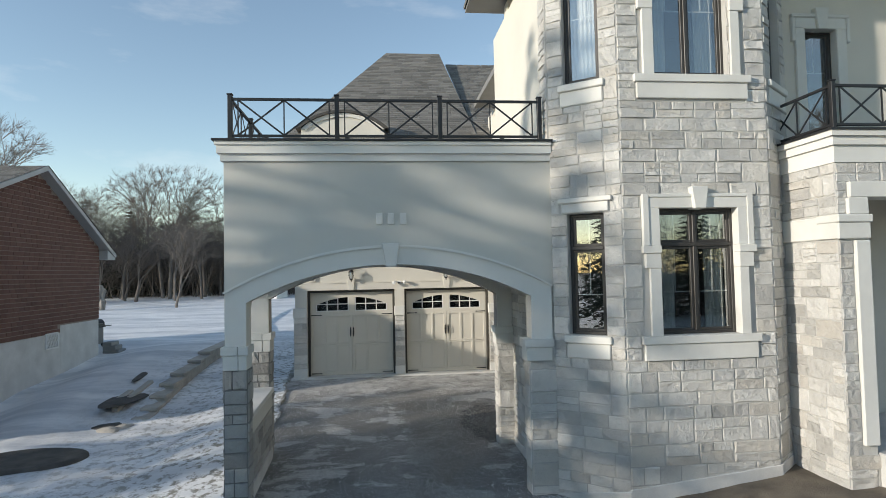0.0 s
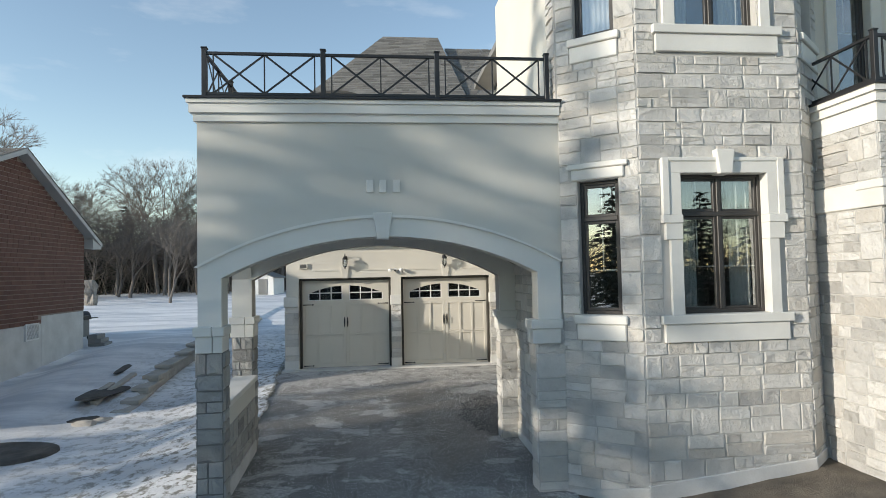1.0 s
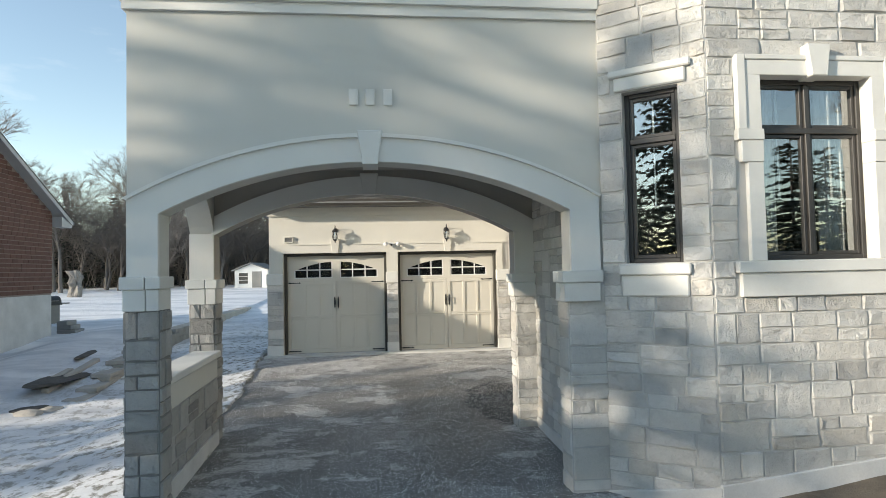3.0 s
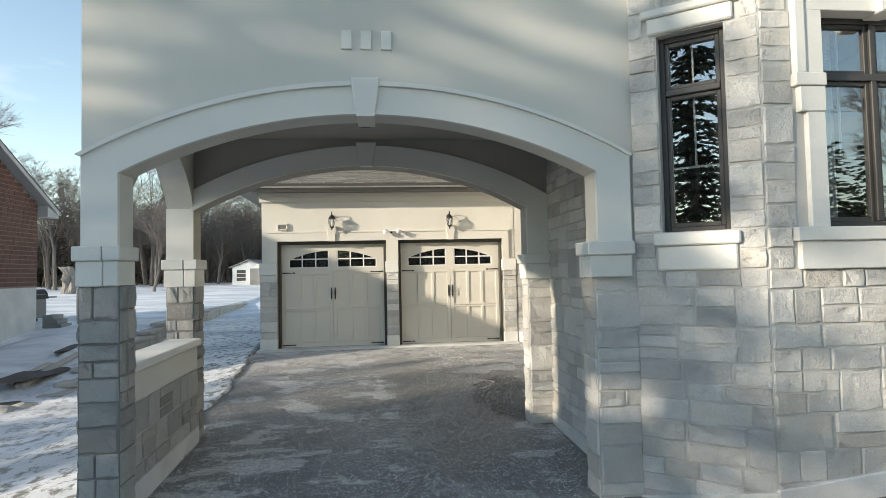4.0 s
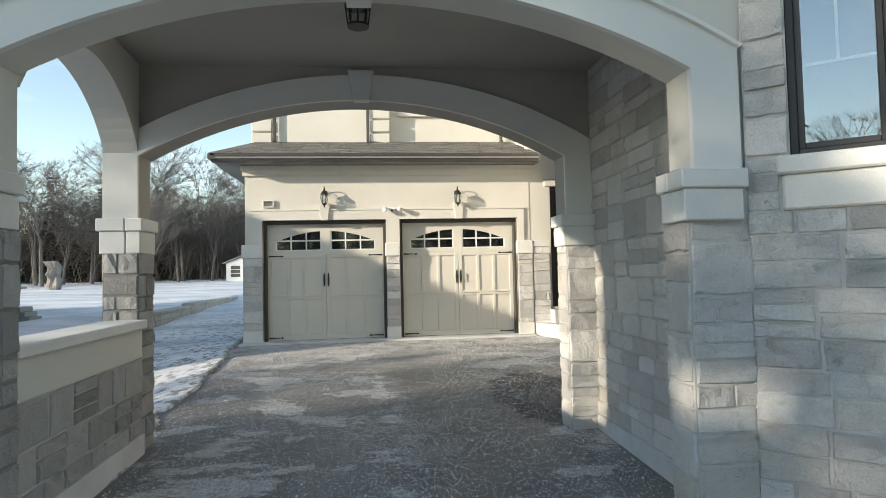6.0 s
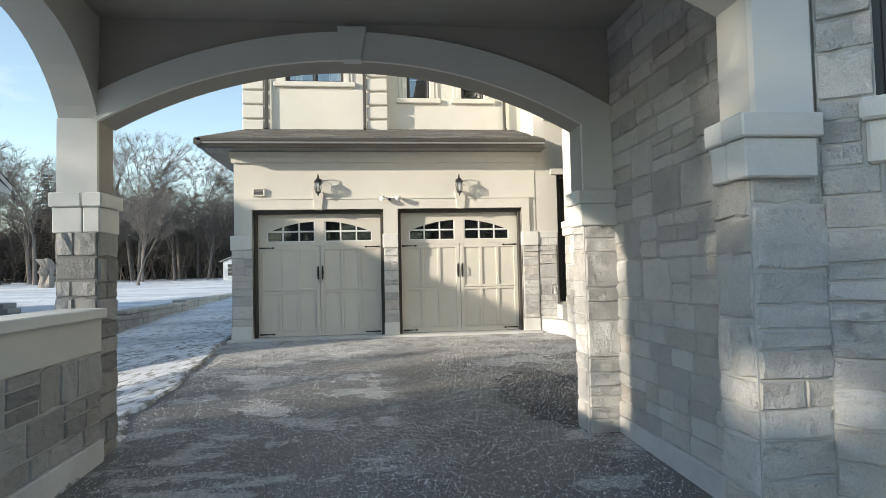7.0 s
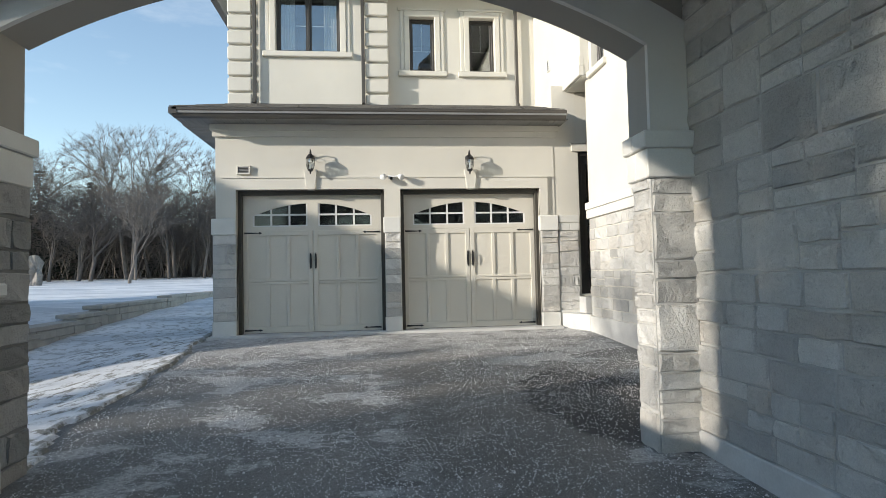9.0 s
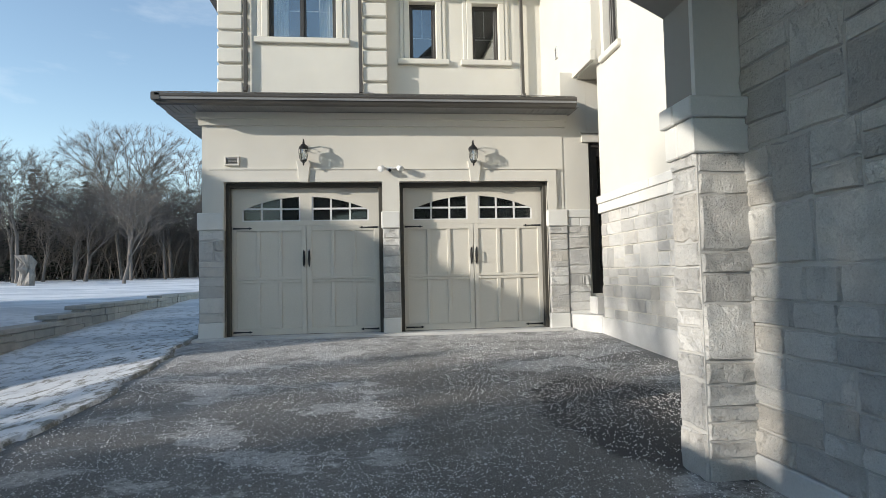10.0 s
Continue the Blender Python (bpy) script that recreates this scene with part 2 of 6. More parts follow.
def make_brick():
    m = Mat("red_brick", 0.88)
    a = m.ramp(m.island(), [(0.0, (0.125, 0.058, 0.044)), (0.5, (0.15, 0.07, 0.054)), (1.0, (0.175, 0.087, 0.066))])
    g = m.ramp(m.noise(50, 4), [(0.3, (0.8, 0.8, 0.8)), (0.7, (1.1, 1.1, 1.1))])
    m.color(m.mix(1.0, a, g, "MULTIPLY"))
    m.bump(m.noise(60, 4), 0.4, 0.005)
    return m.m


BRICK = make_brick()
BRICK_MORTAR = mottled("brick_mortar", (0.30, 0.25, 0.22), 0.95, 3, 90, 0.12, 0.3, 0.003)
PAVER = mottled("concrete_block", (0.46, 0.43, 0.385), 0.92, 2.5, 45, 0.22, 0.6, 0.008)
BARK = mottled("bark", (0.15, 0.13, 0.118), 0.95, 3, 30, 0.25, 0.7, 0.02)
BARK_DARK = mottled("wet_bark", (0.17, 0.148, 0.132), 0.95, 3, 30, 0.3, 0.7, 0.02)
BARK_PALE = mottled("bark_pale", (0.19, 0.167, 0.152), 0.95, 3, 30, 0.25, 0.7, 0.02)
NEEDLE = mottled("conifer_needles", (0.062, 0.07, 0.05), 0.85, 1.5, 12, 0.35, 0.3, 0.02)
WOODSTUMP = mottled("weathered_wood", (0.30, 0.275, 0.25), 0.9, 3, 25, 0.25, 0.7, 0.02)


def make_glass(name, base):
    m = bpy.data.materials.new(name)
    m.use_nodes = True
    n, l = m.node_tree.nodes, m.node_tree.links
    n.clear()
    out = n.new("ShaderNodeOutputMaterial")
    mix = n.new("ShaderNodeMixShader")
    tr, gl, lw = n.new("ShaderNodeBsdfTransparent"), n.new("ShaderNodeBsdfGlossy"), n.new("ShaderNodeLayerWeight")
    tr.inputs[0].default_value = (0.86, 0.9, 0.9, 1)
    gl.inputs["Roughness"].default_value = 0.01
    lw.inputs["Blend"].default_value = 0.5
    p, k = n.new("ShaderNodeMath"), n.new("ShaderNodeMath")
    p.operation, k.operation = "POWER", "MULTIPLY_ADD"
    p.inputs[1].default_value = 3.5
    k.inputs[1].default_value, k.inputs[2].default_value = 0.85, base
    l.new(lw.outputs["Facing"], p.inputs[0])
    l.new(p.outputs[0], k.inputs[0])
    l.new(k.outputs[0], mix.inputs[0])
    l.new(tr.outputs[0], mix.inputs[1])
    l.new(gl.outputs[0], mix.inputs[2])
    l.new(mix.outputs[0], out.inputs[0])
    return m


GLASS = make_glass("window_glass", 0.28)
DULL_GLASS = make_glass("garage_light_glass", 0.03)


# ---- mesh helpers ----
def box(bm, x0, x1, y0, y1, z0, z1):
    v = [bm.verts.new((x, y, z)) for x in (x0, x1) for y in (y0, y1) for z in (z0, z1)]
    for a, b, c, d in ((0, 1, 3, 2), (4, 6, 7, 5), (0, 4, 5, 1), (2, 3, 7, 6), (0, 2, 6, 4), (1, 5, 7, 3)):
        bm.faces.new((v[a], v[b], v[c], v[d]))
    return v


def prism(bm, pts, y0, y1):
    """Pulls an outline in x, z from y0 to y1."""
    a = [bm.verts.new((x, y0, z)) for x, z in pts]
    b = [bm.verts.new((x, y1, z)) for x, z in pts]
    bm.faces.new(a)
    bm.faces.new(b[::-1])
    for i in range(len(pts)):
        j = (i + 1) % len(pts)
        bm.faces.new((a[j], a[i], b[i], b[j]))


def slab(bm, pts, z0, z1):
    """Pulls an outline in x, y from z0 to z1."""
    a = [bm.verts.new((x, y, z0)) for x, y in pts]
    b = [bm.verts.new((x, y, z1)) for x, y in pts]
    bm.faces.new(a[::-1])
    bm.faces.new(b)
    for i in range(len(pts)):
        j = (i + 1) % len(pts)
        bm.faces.new((a[i], a[j], b[j], b[i]))


def tube(bm, p, q, r0, r1=None, n=8, caps=True):
    p, q = Vector(p), Vector(q)
    r1 = r0 if r1 is None else r1
    d = (q - p)
    if d.length < 1e-6:
        return
    rot = d.to_track_quat("Z", "Y")
    rings = []
    for c, r in ((p, r0), (q, r1)):
        rings.append([bm.verts.new(c + rot @ Vector((r * math.cos(2 * math.pi * k / n), r * math.sin(2 * math.pi * k / n), 0))) for k in range(n)])
    for k in range(n):
        bm.faces.new((rings[0][k], rings[0][(k + 1) % n], rings[1][(k + 1) % n], rings[1][k]))
    if caps:
        bm.faces.new(rings[0][::-1])
        bm.faces.new(rings[1])


def lathe(bm, prof, n=14, at=(0, 0, 0)):
    rings = []
    for r, z in prof:
        rings.append([bm.verts.new((at[0] + r * math.cos(2 * math.pi * k / n), at[1] + r * math.sin(2 * math.pi * k / n), at[2] + z)) for k in range(n)])
    for a, b in zip(rings, rings[1:]):
        for k in range(n):
            bm.faces.new((a[k], a[(k + 1) % n], b[(k + 1) % n], b[k]))
    bm.faces.new(rings[0][::-1])
    bm.faces.new(rings[-1])


def mesh_of(name, bm, mat, bevel=0.0, smooth=False):
    if bevel:
        bmesh.ops.bevel(bm, geom=list(bm.edges), offset=bevel, segments=1, affect="EDGES", clamp_overlap=True)
    bmesh.ops.recalc_face_normals(bm, faces=bm.faces)
    me = bpy.data.meshes.new(name)
    bm.to_mesh(me)
    bm.free()
    me.materials.append(mat)
    if smooth:
        for p in me.polygons:
            p.use_smooth = True
    return me


def part(name, bm, mat, parent=None, label="", bevel=0.0, smooth=False):
    """Links a bmesh as one mesh object under a thing or a part."""
    ob = new(name, mesh_of(name, bm, mat, bevel, smooth))
    if parent:
        ob.parent = parent
    if label:
        tagged(ob, label)
    return ob


def structure(name, bm, mat, label, category, m=None, bevel=0.0, smooth=False):
    ob = part(name, bm, mat, None, "", bevel, smooth)
    if m is not None:
        ob.matrix_world = m
    return tagged(ob, label, category, "", "structure")


def thing(name, label, category, m=None, group="", kind=""):
    ob = new(name)
    if m is not None:
        ob.matrix_world = m
    return tagged(ob, label, category, group, kind)


# ---- ground ----
def lerp(x, pts):
    return float(np.interp(x, [p[0] for p in pts], [p[1] for p in pts]))


UP = [(0, -0.66), (8, -0.58), (12, -0.48), (14, -0.37), (15.5, -0.13), (16.3, 0.02), (17.2, 0.14), (18.85, 0.26), (19.9, 0.37), (25, 0.47), (45, 0.93), (60, 1.25), (140, 3.2), (700, 8)]
LOW = [(0, -0.48), (8, -0.42), (10.4, -0.36), (13, -0.42), (15, -0.30), (17, -0.13), (20, 0.07), (25, 0.29), (45, 0.93), (60, 1.25), (140, 3.2), (700, 8)]
WALLX = [(12, -5.4), (14, -5.5), (15.5, -5.56), (17.2, -5.65), (18.85, -5.72), (30, -5.75)]
EDGE = [(-12, -2.1), (8, -1.95), (10.4, -1.9), (11.7, -2.25), (12.9, -2.27), (15.2, -2.46), (17, -2.62)]


def drive_z(y):
    return lerp(y, [(-12, -0.62), (0, -0.4), (8, -0.23), (10.4, -0.19), (14, -0.09), (16.4, 0.02), (17.2, 0.05)])


def ground_z(x, y):
    up = lerp(y, UP)
    if y < 24:
        up -= 0.34 * max(0.0, 1 - abs(x + 9.7) / 1.3) * min(1.0, (24 - y) / 4)
        up += 0.10 * max(0.0, 1 - abs(x + 7.6) / 1.4) * min(1.0, (24 - y) / 4)
    low = lerp(y, LOW)
    edge = lerp(y, EDGE) + 0.13 * noise.noise((0, y * 1.4, 5)) + 0.10 * noise.noise((0, y * 4.5, 8))
    if x > edge + 0.03 and y < 17.1:
        return drive_z(y) - 0.07
    k = max(0.0, min(1.0, (edge - x) / 2.2))
    low = (drive_z(y) + 0.02) * (1 - k) + (low + 0.0) * k if y < 19 else low
    w = lerp(y, WALLX)
    s = max(0.0, min(1.0, (w - x + 0.02) / (0.14 if y > 13 else 2.5)))
    z = low * (1 - s) + up * s
    bumps = noise.noise((x * 0.55, y * 0.55, 0)) * 0.055 + noise.noise((x * 2.2, y * 2.2, 3)) * 0.018
    return z + bumps * max(0.0, min(1.0, (edge - x) / 0.7))


def ground():
    xs = list(np.concatenate([np.linspace(-600, -60, 12), np.linspace(-55, -16, 24), np.linspace(-15, -8, 24), np.linspace(-7.8, -3.0, 60), np.linspace(-2.97, -1.5, 84), np.linspace(0, 12, 6), np.linspace(20, 60, 5), np.linspace(100, 600, 6)]))
    ys = list(np.concatenate([np.linspace(-300, -20, 8), np.linspace(-12, 4, 12), np.linspace(4.5, 30, 150), np.linspace(31, 62, 40), np.linspace(70, 900, 12)]))
    bm = bmesh.new()
    g = [[bm.verts.new((x, y, ground_z(x, y) if x < 2 else drive_z(y) - 0.06 + (lerp(y, UP) - 0.05 if y > 25 else 0))) for x in xs] for y in ys]
    for j in range(len(ys) - 1):
        for i in range(len(xs) - 1):
            bm.faces.new((g[j][i], g[j][i + 1], g[j + 1][i + 1], g[j + 1][i]))
    structure("ground", bm, SNOW, "thin patchy snow over dormant lawn, trodden and icy", "ground", smooth=True)


ground()


def driveway():
    bm = bmesh.new()
    ys = list(np.linspace(-12, 17.1, 130))
    prev = None
    for y in ys:
        e = lerp(y, EDGE) - 0.25
        row = []
        xr = 2.5 if y < 11.2 else 4.2
        for k in range(13):
            x = e + (xr - e) * k / 12
            row.append(bm.verts.new((x, y, drive_z(y) + (0.0 if k else -0.035) + noise.noise((x * 0.8, y * 0.8, 1)) * 0.006)))
        if prev:
            for k in range(12):
                bm.faces.new((prev[k], prev[k + 1], row[k + 1], row[k]))
        prev = row
    structure("driveway", bm, ASPHALT, "dark asphalt driveway with dried salt streaks and grit", "driveway", smooth=True)
    bm = bmesh.new()
    ny = 40
    rows = [[bm.verts.new((x, y, lerp(x, [(2.4, -0.26), (3.2, -0.2), (5.3, 0.08), (6.2, 0.1), (12, 0.1)]) - max(0, 6.0 - y) * 0.06 + noise.noise((x * 3, y * 3, 2)) * 0.03)) for x in np.linspace(2.5, 12, 40)] for y in np.linspace(-1, 8.4, ny)]
    for p, q in zip(rows, rows[1:]):
        for k in range(39):
            bm.faces.new((p[k], p[k + 1], q[k + 1], q[k]))
    structure("planting_bed", bm, SOIL, "bare brown gravel soil along the house foot", "ground")
    bm = bmesh.new()
    prism(bm, [(-2.5, -0.2), (3.4, -0.2), (3.4, 0.065), (-2.5, 0.065)], 16.55, 17.2)
    structure("threshold", bm, CONCRETE, "pale concrete apron strip below garage doors", "threshold", bevel=0.01)


driveway()

# ---- walls ----
STONE_JOBS = []


def cells(width, z0, z1, holes):
    us = sorted({0.0, width, *[h[0] for h in holes], *[h[1] for h in holes]})
    zs = sorted({z0, z1, *[h[2] for h in holes], *[h[3] for h in holes]})
    us = [u for u in us if 0 <= u <= width]
    zs = [z for z in zs if z0 <= z <= z1]
    for a, b in zip(us, us[1:]):
        for c, d in zip(zs, zs[1:]):
            mu, mz = (a + b) / 2, (c + d) / 2
            if not any(h[0] < mu < h[1] and h[2] < mz < h[3] for h in holes):
                yield a, b, c, d


def wall(name, m, width, z0, z1, holes, mat, label, thick=0.25, bevel=0.0, foot=None, stone=None, blank=()):
    """A wall whose outside looks along its own -y. foot: height of a concrete base. stone: (from, to) heights faced with ashlar."""
    bm = bmesh.new()
    solid = list(cells(width, z0, z1, holes))
    seen = {}

    def corner(u, y, z):
        k = (round(u, 4), y, round(z, 4))
        if k not in seen:
            seen[k] = bm.verts.new((u, y, z))
        return seen[k]

    rims = {}
    for a, b, c, d in solid:
        for y in (0, thick):
            bm.faces.new([corner(u, y, z) for u, z in ((a, c), (b, c), (b, d), (a, d))])
        for e in (((a, c), (b, c)), ((b, c), (b, d)), ((a, d), (b, d)), ((a, c), (a, d))):
            rims[e] = rims.get(e, 0) + 1
    for (p, r), n in rims.items():
        if n == 1:
            bm.faces.new((corner(p[0], 0, p[1]), corner(r[0], 0, r[1]), corner(r[0], thick, r[1]), corner(p[0], thick, p[1])))
    ob = structure(name, bm, mat, label, "wall", m)
    if foot is not None:
        fb = bmesh.new()
        end = foot if not isinstance(foot, tuple) else foot[1]
        begin = foot if not isinstance(foot, tuple) else foot[0]
        prism(fb, [(-0.01, z0), (width + 0.01, z0), (width + 0.01, end), (-0.01, begin)], -0.03, 0.1)
        part("base_course", fb, CONCRETE, ob, "smooth grey concrete base course", bevel=0.008)
    if stone:
        STONE_JOBS.append((ob, width, stone[0], stone[1], list(holes) + list(blank)))
    return ob


def face(x0, y0, x1, y1):
    """The frame of a wall that runs from the first corner to the second, seen from outside left to right."""
    return pose(x0, y0, 0, 0, 0, math.degrees(math.atan2(y1 - y0, x1 - x0))), math.hypot(x1 - x0, y1 - y0)


WINDOWS = [0]


def window(m, u0, u1, z0, z1, cols=1, transom=None, grille=True, deep=0.10, curtain=0, room=2.0, label="dark bronze framed casement window"):
    """A framed window set deep metres behind the wall's outside, with a dim room behind it."""
    WINDOWS[0] += 1
    win = thing("window_%d" % WINDOWS[0], label, "window", m, "", "structure")
    f, y = 0.045, deep
    fb = bmesh.new()
    box(fb, u0, u0 + f, y, y + 0.09, z0, z1)
    box(fb, u1 - f, u1, y, y + 0.09, z0, z1)
    box(fb, u0 + f, u1 - f, y, y + 0.09, z0, z0 + f)
    box(fb, u0 + f, u1 - f, y, y + 0.09, z1 - f, z1)
    part("window_frame", fb, FRAME, win, bevel=0.006)
    w = (u1 - u0 - 2 * f) / cols
    bands = [(z0 + f, z1 - f)]
    if transom:
        bands = [(z0 + f, transom - 0.028), (transom + 0.028, z1 - f)]
        tb = bmesh.new()
        box(tb, u0 + f, u1 - f, y - 0.012, y + 0.08, transom - 0.028, transom + 0.028)
        part("transom", tb, FRAME, win, bevel=0.006)
    for c in range(1, cols):
        mb = bmesh.new()
        u = u0 + f + w * c
        box(mb, u - 0.024, u + 0.024, y - 0.006, y + 0.085, z0 + f, z1 - f)
        part("mullion", mb, FRAME, win, bevel=0.006)
    for c in range(cols):
        a = u0 + f + w * c + (0.024 if c else 0)
        b = u0 + f + w * (c + 1) - (0.024 if c < cols - 1 else 0)
        for k, (c0, c1) in enumerate(bands):
            s = 0.035
            sb = bmesh.new()
            for q in ((a, a + s, c0, c1), (b - s, b, c0, c1), (a + s, b - s, c0, c0 + s), (a + s, b - s, c1 - s, c1)):
                box(sb, q[0], q[1], y + 0.018, y + 0.075, q[2], q[3])
            sash = part("sash", sb, FRAME, win, bevel=0.004)
            pb = bmesh.new()
            box(pb, a + s, b - s, y + 0.040, y + 0.044, c0 + s, c1 - s)
            pane = part("pane", pb, GLASS, sash, "clear glass pane")
            pane.visible_shadow = False
            if grille:
                gb = bmesh.new()
                mu = (a + b) / 2
                lo = c0 + s if (c1 - c0) < 0.6 else c1 - 0.62
                box(gb, mu - 0.008, mu + 0.008, y + 0.052, y + 0.062, lo, c1 - s)
                if (c1 - c0) >= 0.6:
                    box(gb, a + s, b - s, y + 0.052, y + 0.062, lo - 0.008, lo + 0.008)
                part("grille", gb, WHITE, sash, "thin pale grille bars")
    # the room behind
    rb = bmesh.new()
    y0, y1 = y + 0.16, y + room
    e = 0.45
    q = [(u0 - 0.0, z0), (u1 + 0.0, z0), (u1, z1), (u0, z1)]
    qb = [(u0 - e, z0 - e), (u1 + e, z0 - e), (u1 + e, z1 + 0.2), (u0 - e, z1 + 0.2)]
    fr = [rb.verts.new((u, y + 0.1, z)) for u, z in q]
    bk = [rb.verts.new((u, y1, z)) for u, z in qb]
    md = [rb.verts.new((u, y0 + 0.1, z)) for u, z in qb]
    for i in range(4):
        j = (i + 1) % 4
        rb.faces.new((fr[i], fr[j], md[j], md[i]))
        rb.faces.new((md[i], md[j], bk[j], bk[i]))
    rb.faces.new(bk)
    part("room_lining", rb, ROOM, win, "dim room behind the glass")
    if curtain == 3:
        cb = bmesh.new()
        n = 40
        lo = [cb.verts.new((u0 + f + (u1 - u0 - 2 * f) * k / n, y + 0.17 + 0.014 * math.sin(k * 1.1), z0 + 0.01)) for k in range(n + 1)]
        hi = [cb.verts.new((v.co.x, v.co.y, z1)) for v in lo]
        for k in range(n):
            cb.faces.new((lo[k], lo[k + 1], hi[k + 1], hi[k]))
        part("sheer_curtain", cb, CURTAIN, win, "grey-white sheer curtain", smooth=True)
    elif curtain:
        for side in ((u0 + f, 1), (u1 - f, -1)) if curtain == 2 else ((u0 + f, 1),):
            cb = bmesh.new()
            n, wid = 26, min(0.3, (u1 - u0) * 0.26)
            lo = [cb.verts.new((side[0] + side[1] * wid * k / n, y + 0.19 + 0.028 * math.sin(k * 1.35), z0 + 0.01)) for k in range(n + 1)]
            hi = [cb.verts.new((v.co.x, v.co.y, z1)) for v in lo]
            for k in range(n):
                cb.faces.new((lo[k], lo[k + 1], hi[k + 1], hi[k]))
            part("curtain", cb, CURTAIN, win, "white gathered curtain", smooth=True)
    return win


def trim(name, boxes, mat, label, m=None, bevel=0.012):
    """A cast or stucco dressing made of overlapping blocks, given as boxes."""
    holder = thing(name, label, "trim", m, "", "structure")
    for b in boxes:
        bm = bmesh.new()
        box(bm, *b)
        part("block", bm, mat, holder, bevel=bevel)
    return holder


def key_block(bm, u, z0, z1, w0, w1, y0, y1):
    prism(bm, [(u - w0 / 2, z0), (u + w0 / 2, z0), (u + w1 / 2, z1), (u - w1 / 2, z1)], y0, y1)


# -- carport --
class Arch:
    def __init__(self, x0, x1, spring, crown):
        self.c, h, r = (x0 + x1) / 2, (x1 - x0) / 2, crown - spring
        self.R = (h * h + r * r) / (2 * r)
        self.zc, self.x0, self.x1, self.spring, self.crown = crown - self.R, x0, x1, spring, crown

    def z(self, x):
        return self.zc + math.sqrt(max(0, self.R ** 2 - (x - self.c) ** 2))


def arch_panel(bm, a, top, y0, y1, n=36):
    """The wall over an arch, up to a level top."""
    rows = []
    for k in range(n + 1):
        x = a.x0 + (a.x1 - a.x0) * k / n
        z = a.z(x)
        rows.append([bm.verts.new(p) for p in ((x, y0, z), (x, y0, top), (x, y1, top), (x, y1, z))])
    for p, q in zip(rows, rows[1:]):
        for i in range(4):
            j = (i + 1) % 4
            bm.faces.new((p[i], p[j], q[j], q[i]))
    for r in (rows[0], rows[-1]):
        bm.faces.new(r)


def arch_band(bm, a, b, y0, y1, n=36):
    """A band between the inner arch a and the outer arch b."""
    rows = []
    for k in range(n + 1):
        f = k / n
        x, X = a.x0 + (a.x1 - a.x0) * f, b.x0 + (b.x1 - b.x0) * f
        rows.append([bm.verts.new(p) for p in ((x, y0, a.z(x)), (X, y0, b.z(X)), (X, y1, b.z(X)), (x, y1, a.z(x)))])
    for p, q in zip(rows, rows[1:]):
        for i in range(4):
            j = (i + 1) % 4
            bm.faces.new((p[i], p[j], q[j], q[i]))
    for r in (rows[0], rows[-1]):
        bm.faces.new(r)


IN_F, OUT_F = Arch(-1.81, 2.10, 2.55, 3.03), Arch(-2.085, 2.40, 2.675, 3.262)
RIM_F = Arch(-2.12, 2.42, 2.69, 3.30)
IN_B, OUT_B = Arch(-1.95, 2.075, 2.50, 3.03), Arch(-2.10, 2.345, 2.66, 3.275)


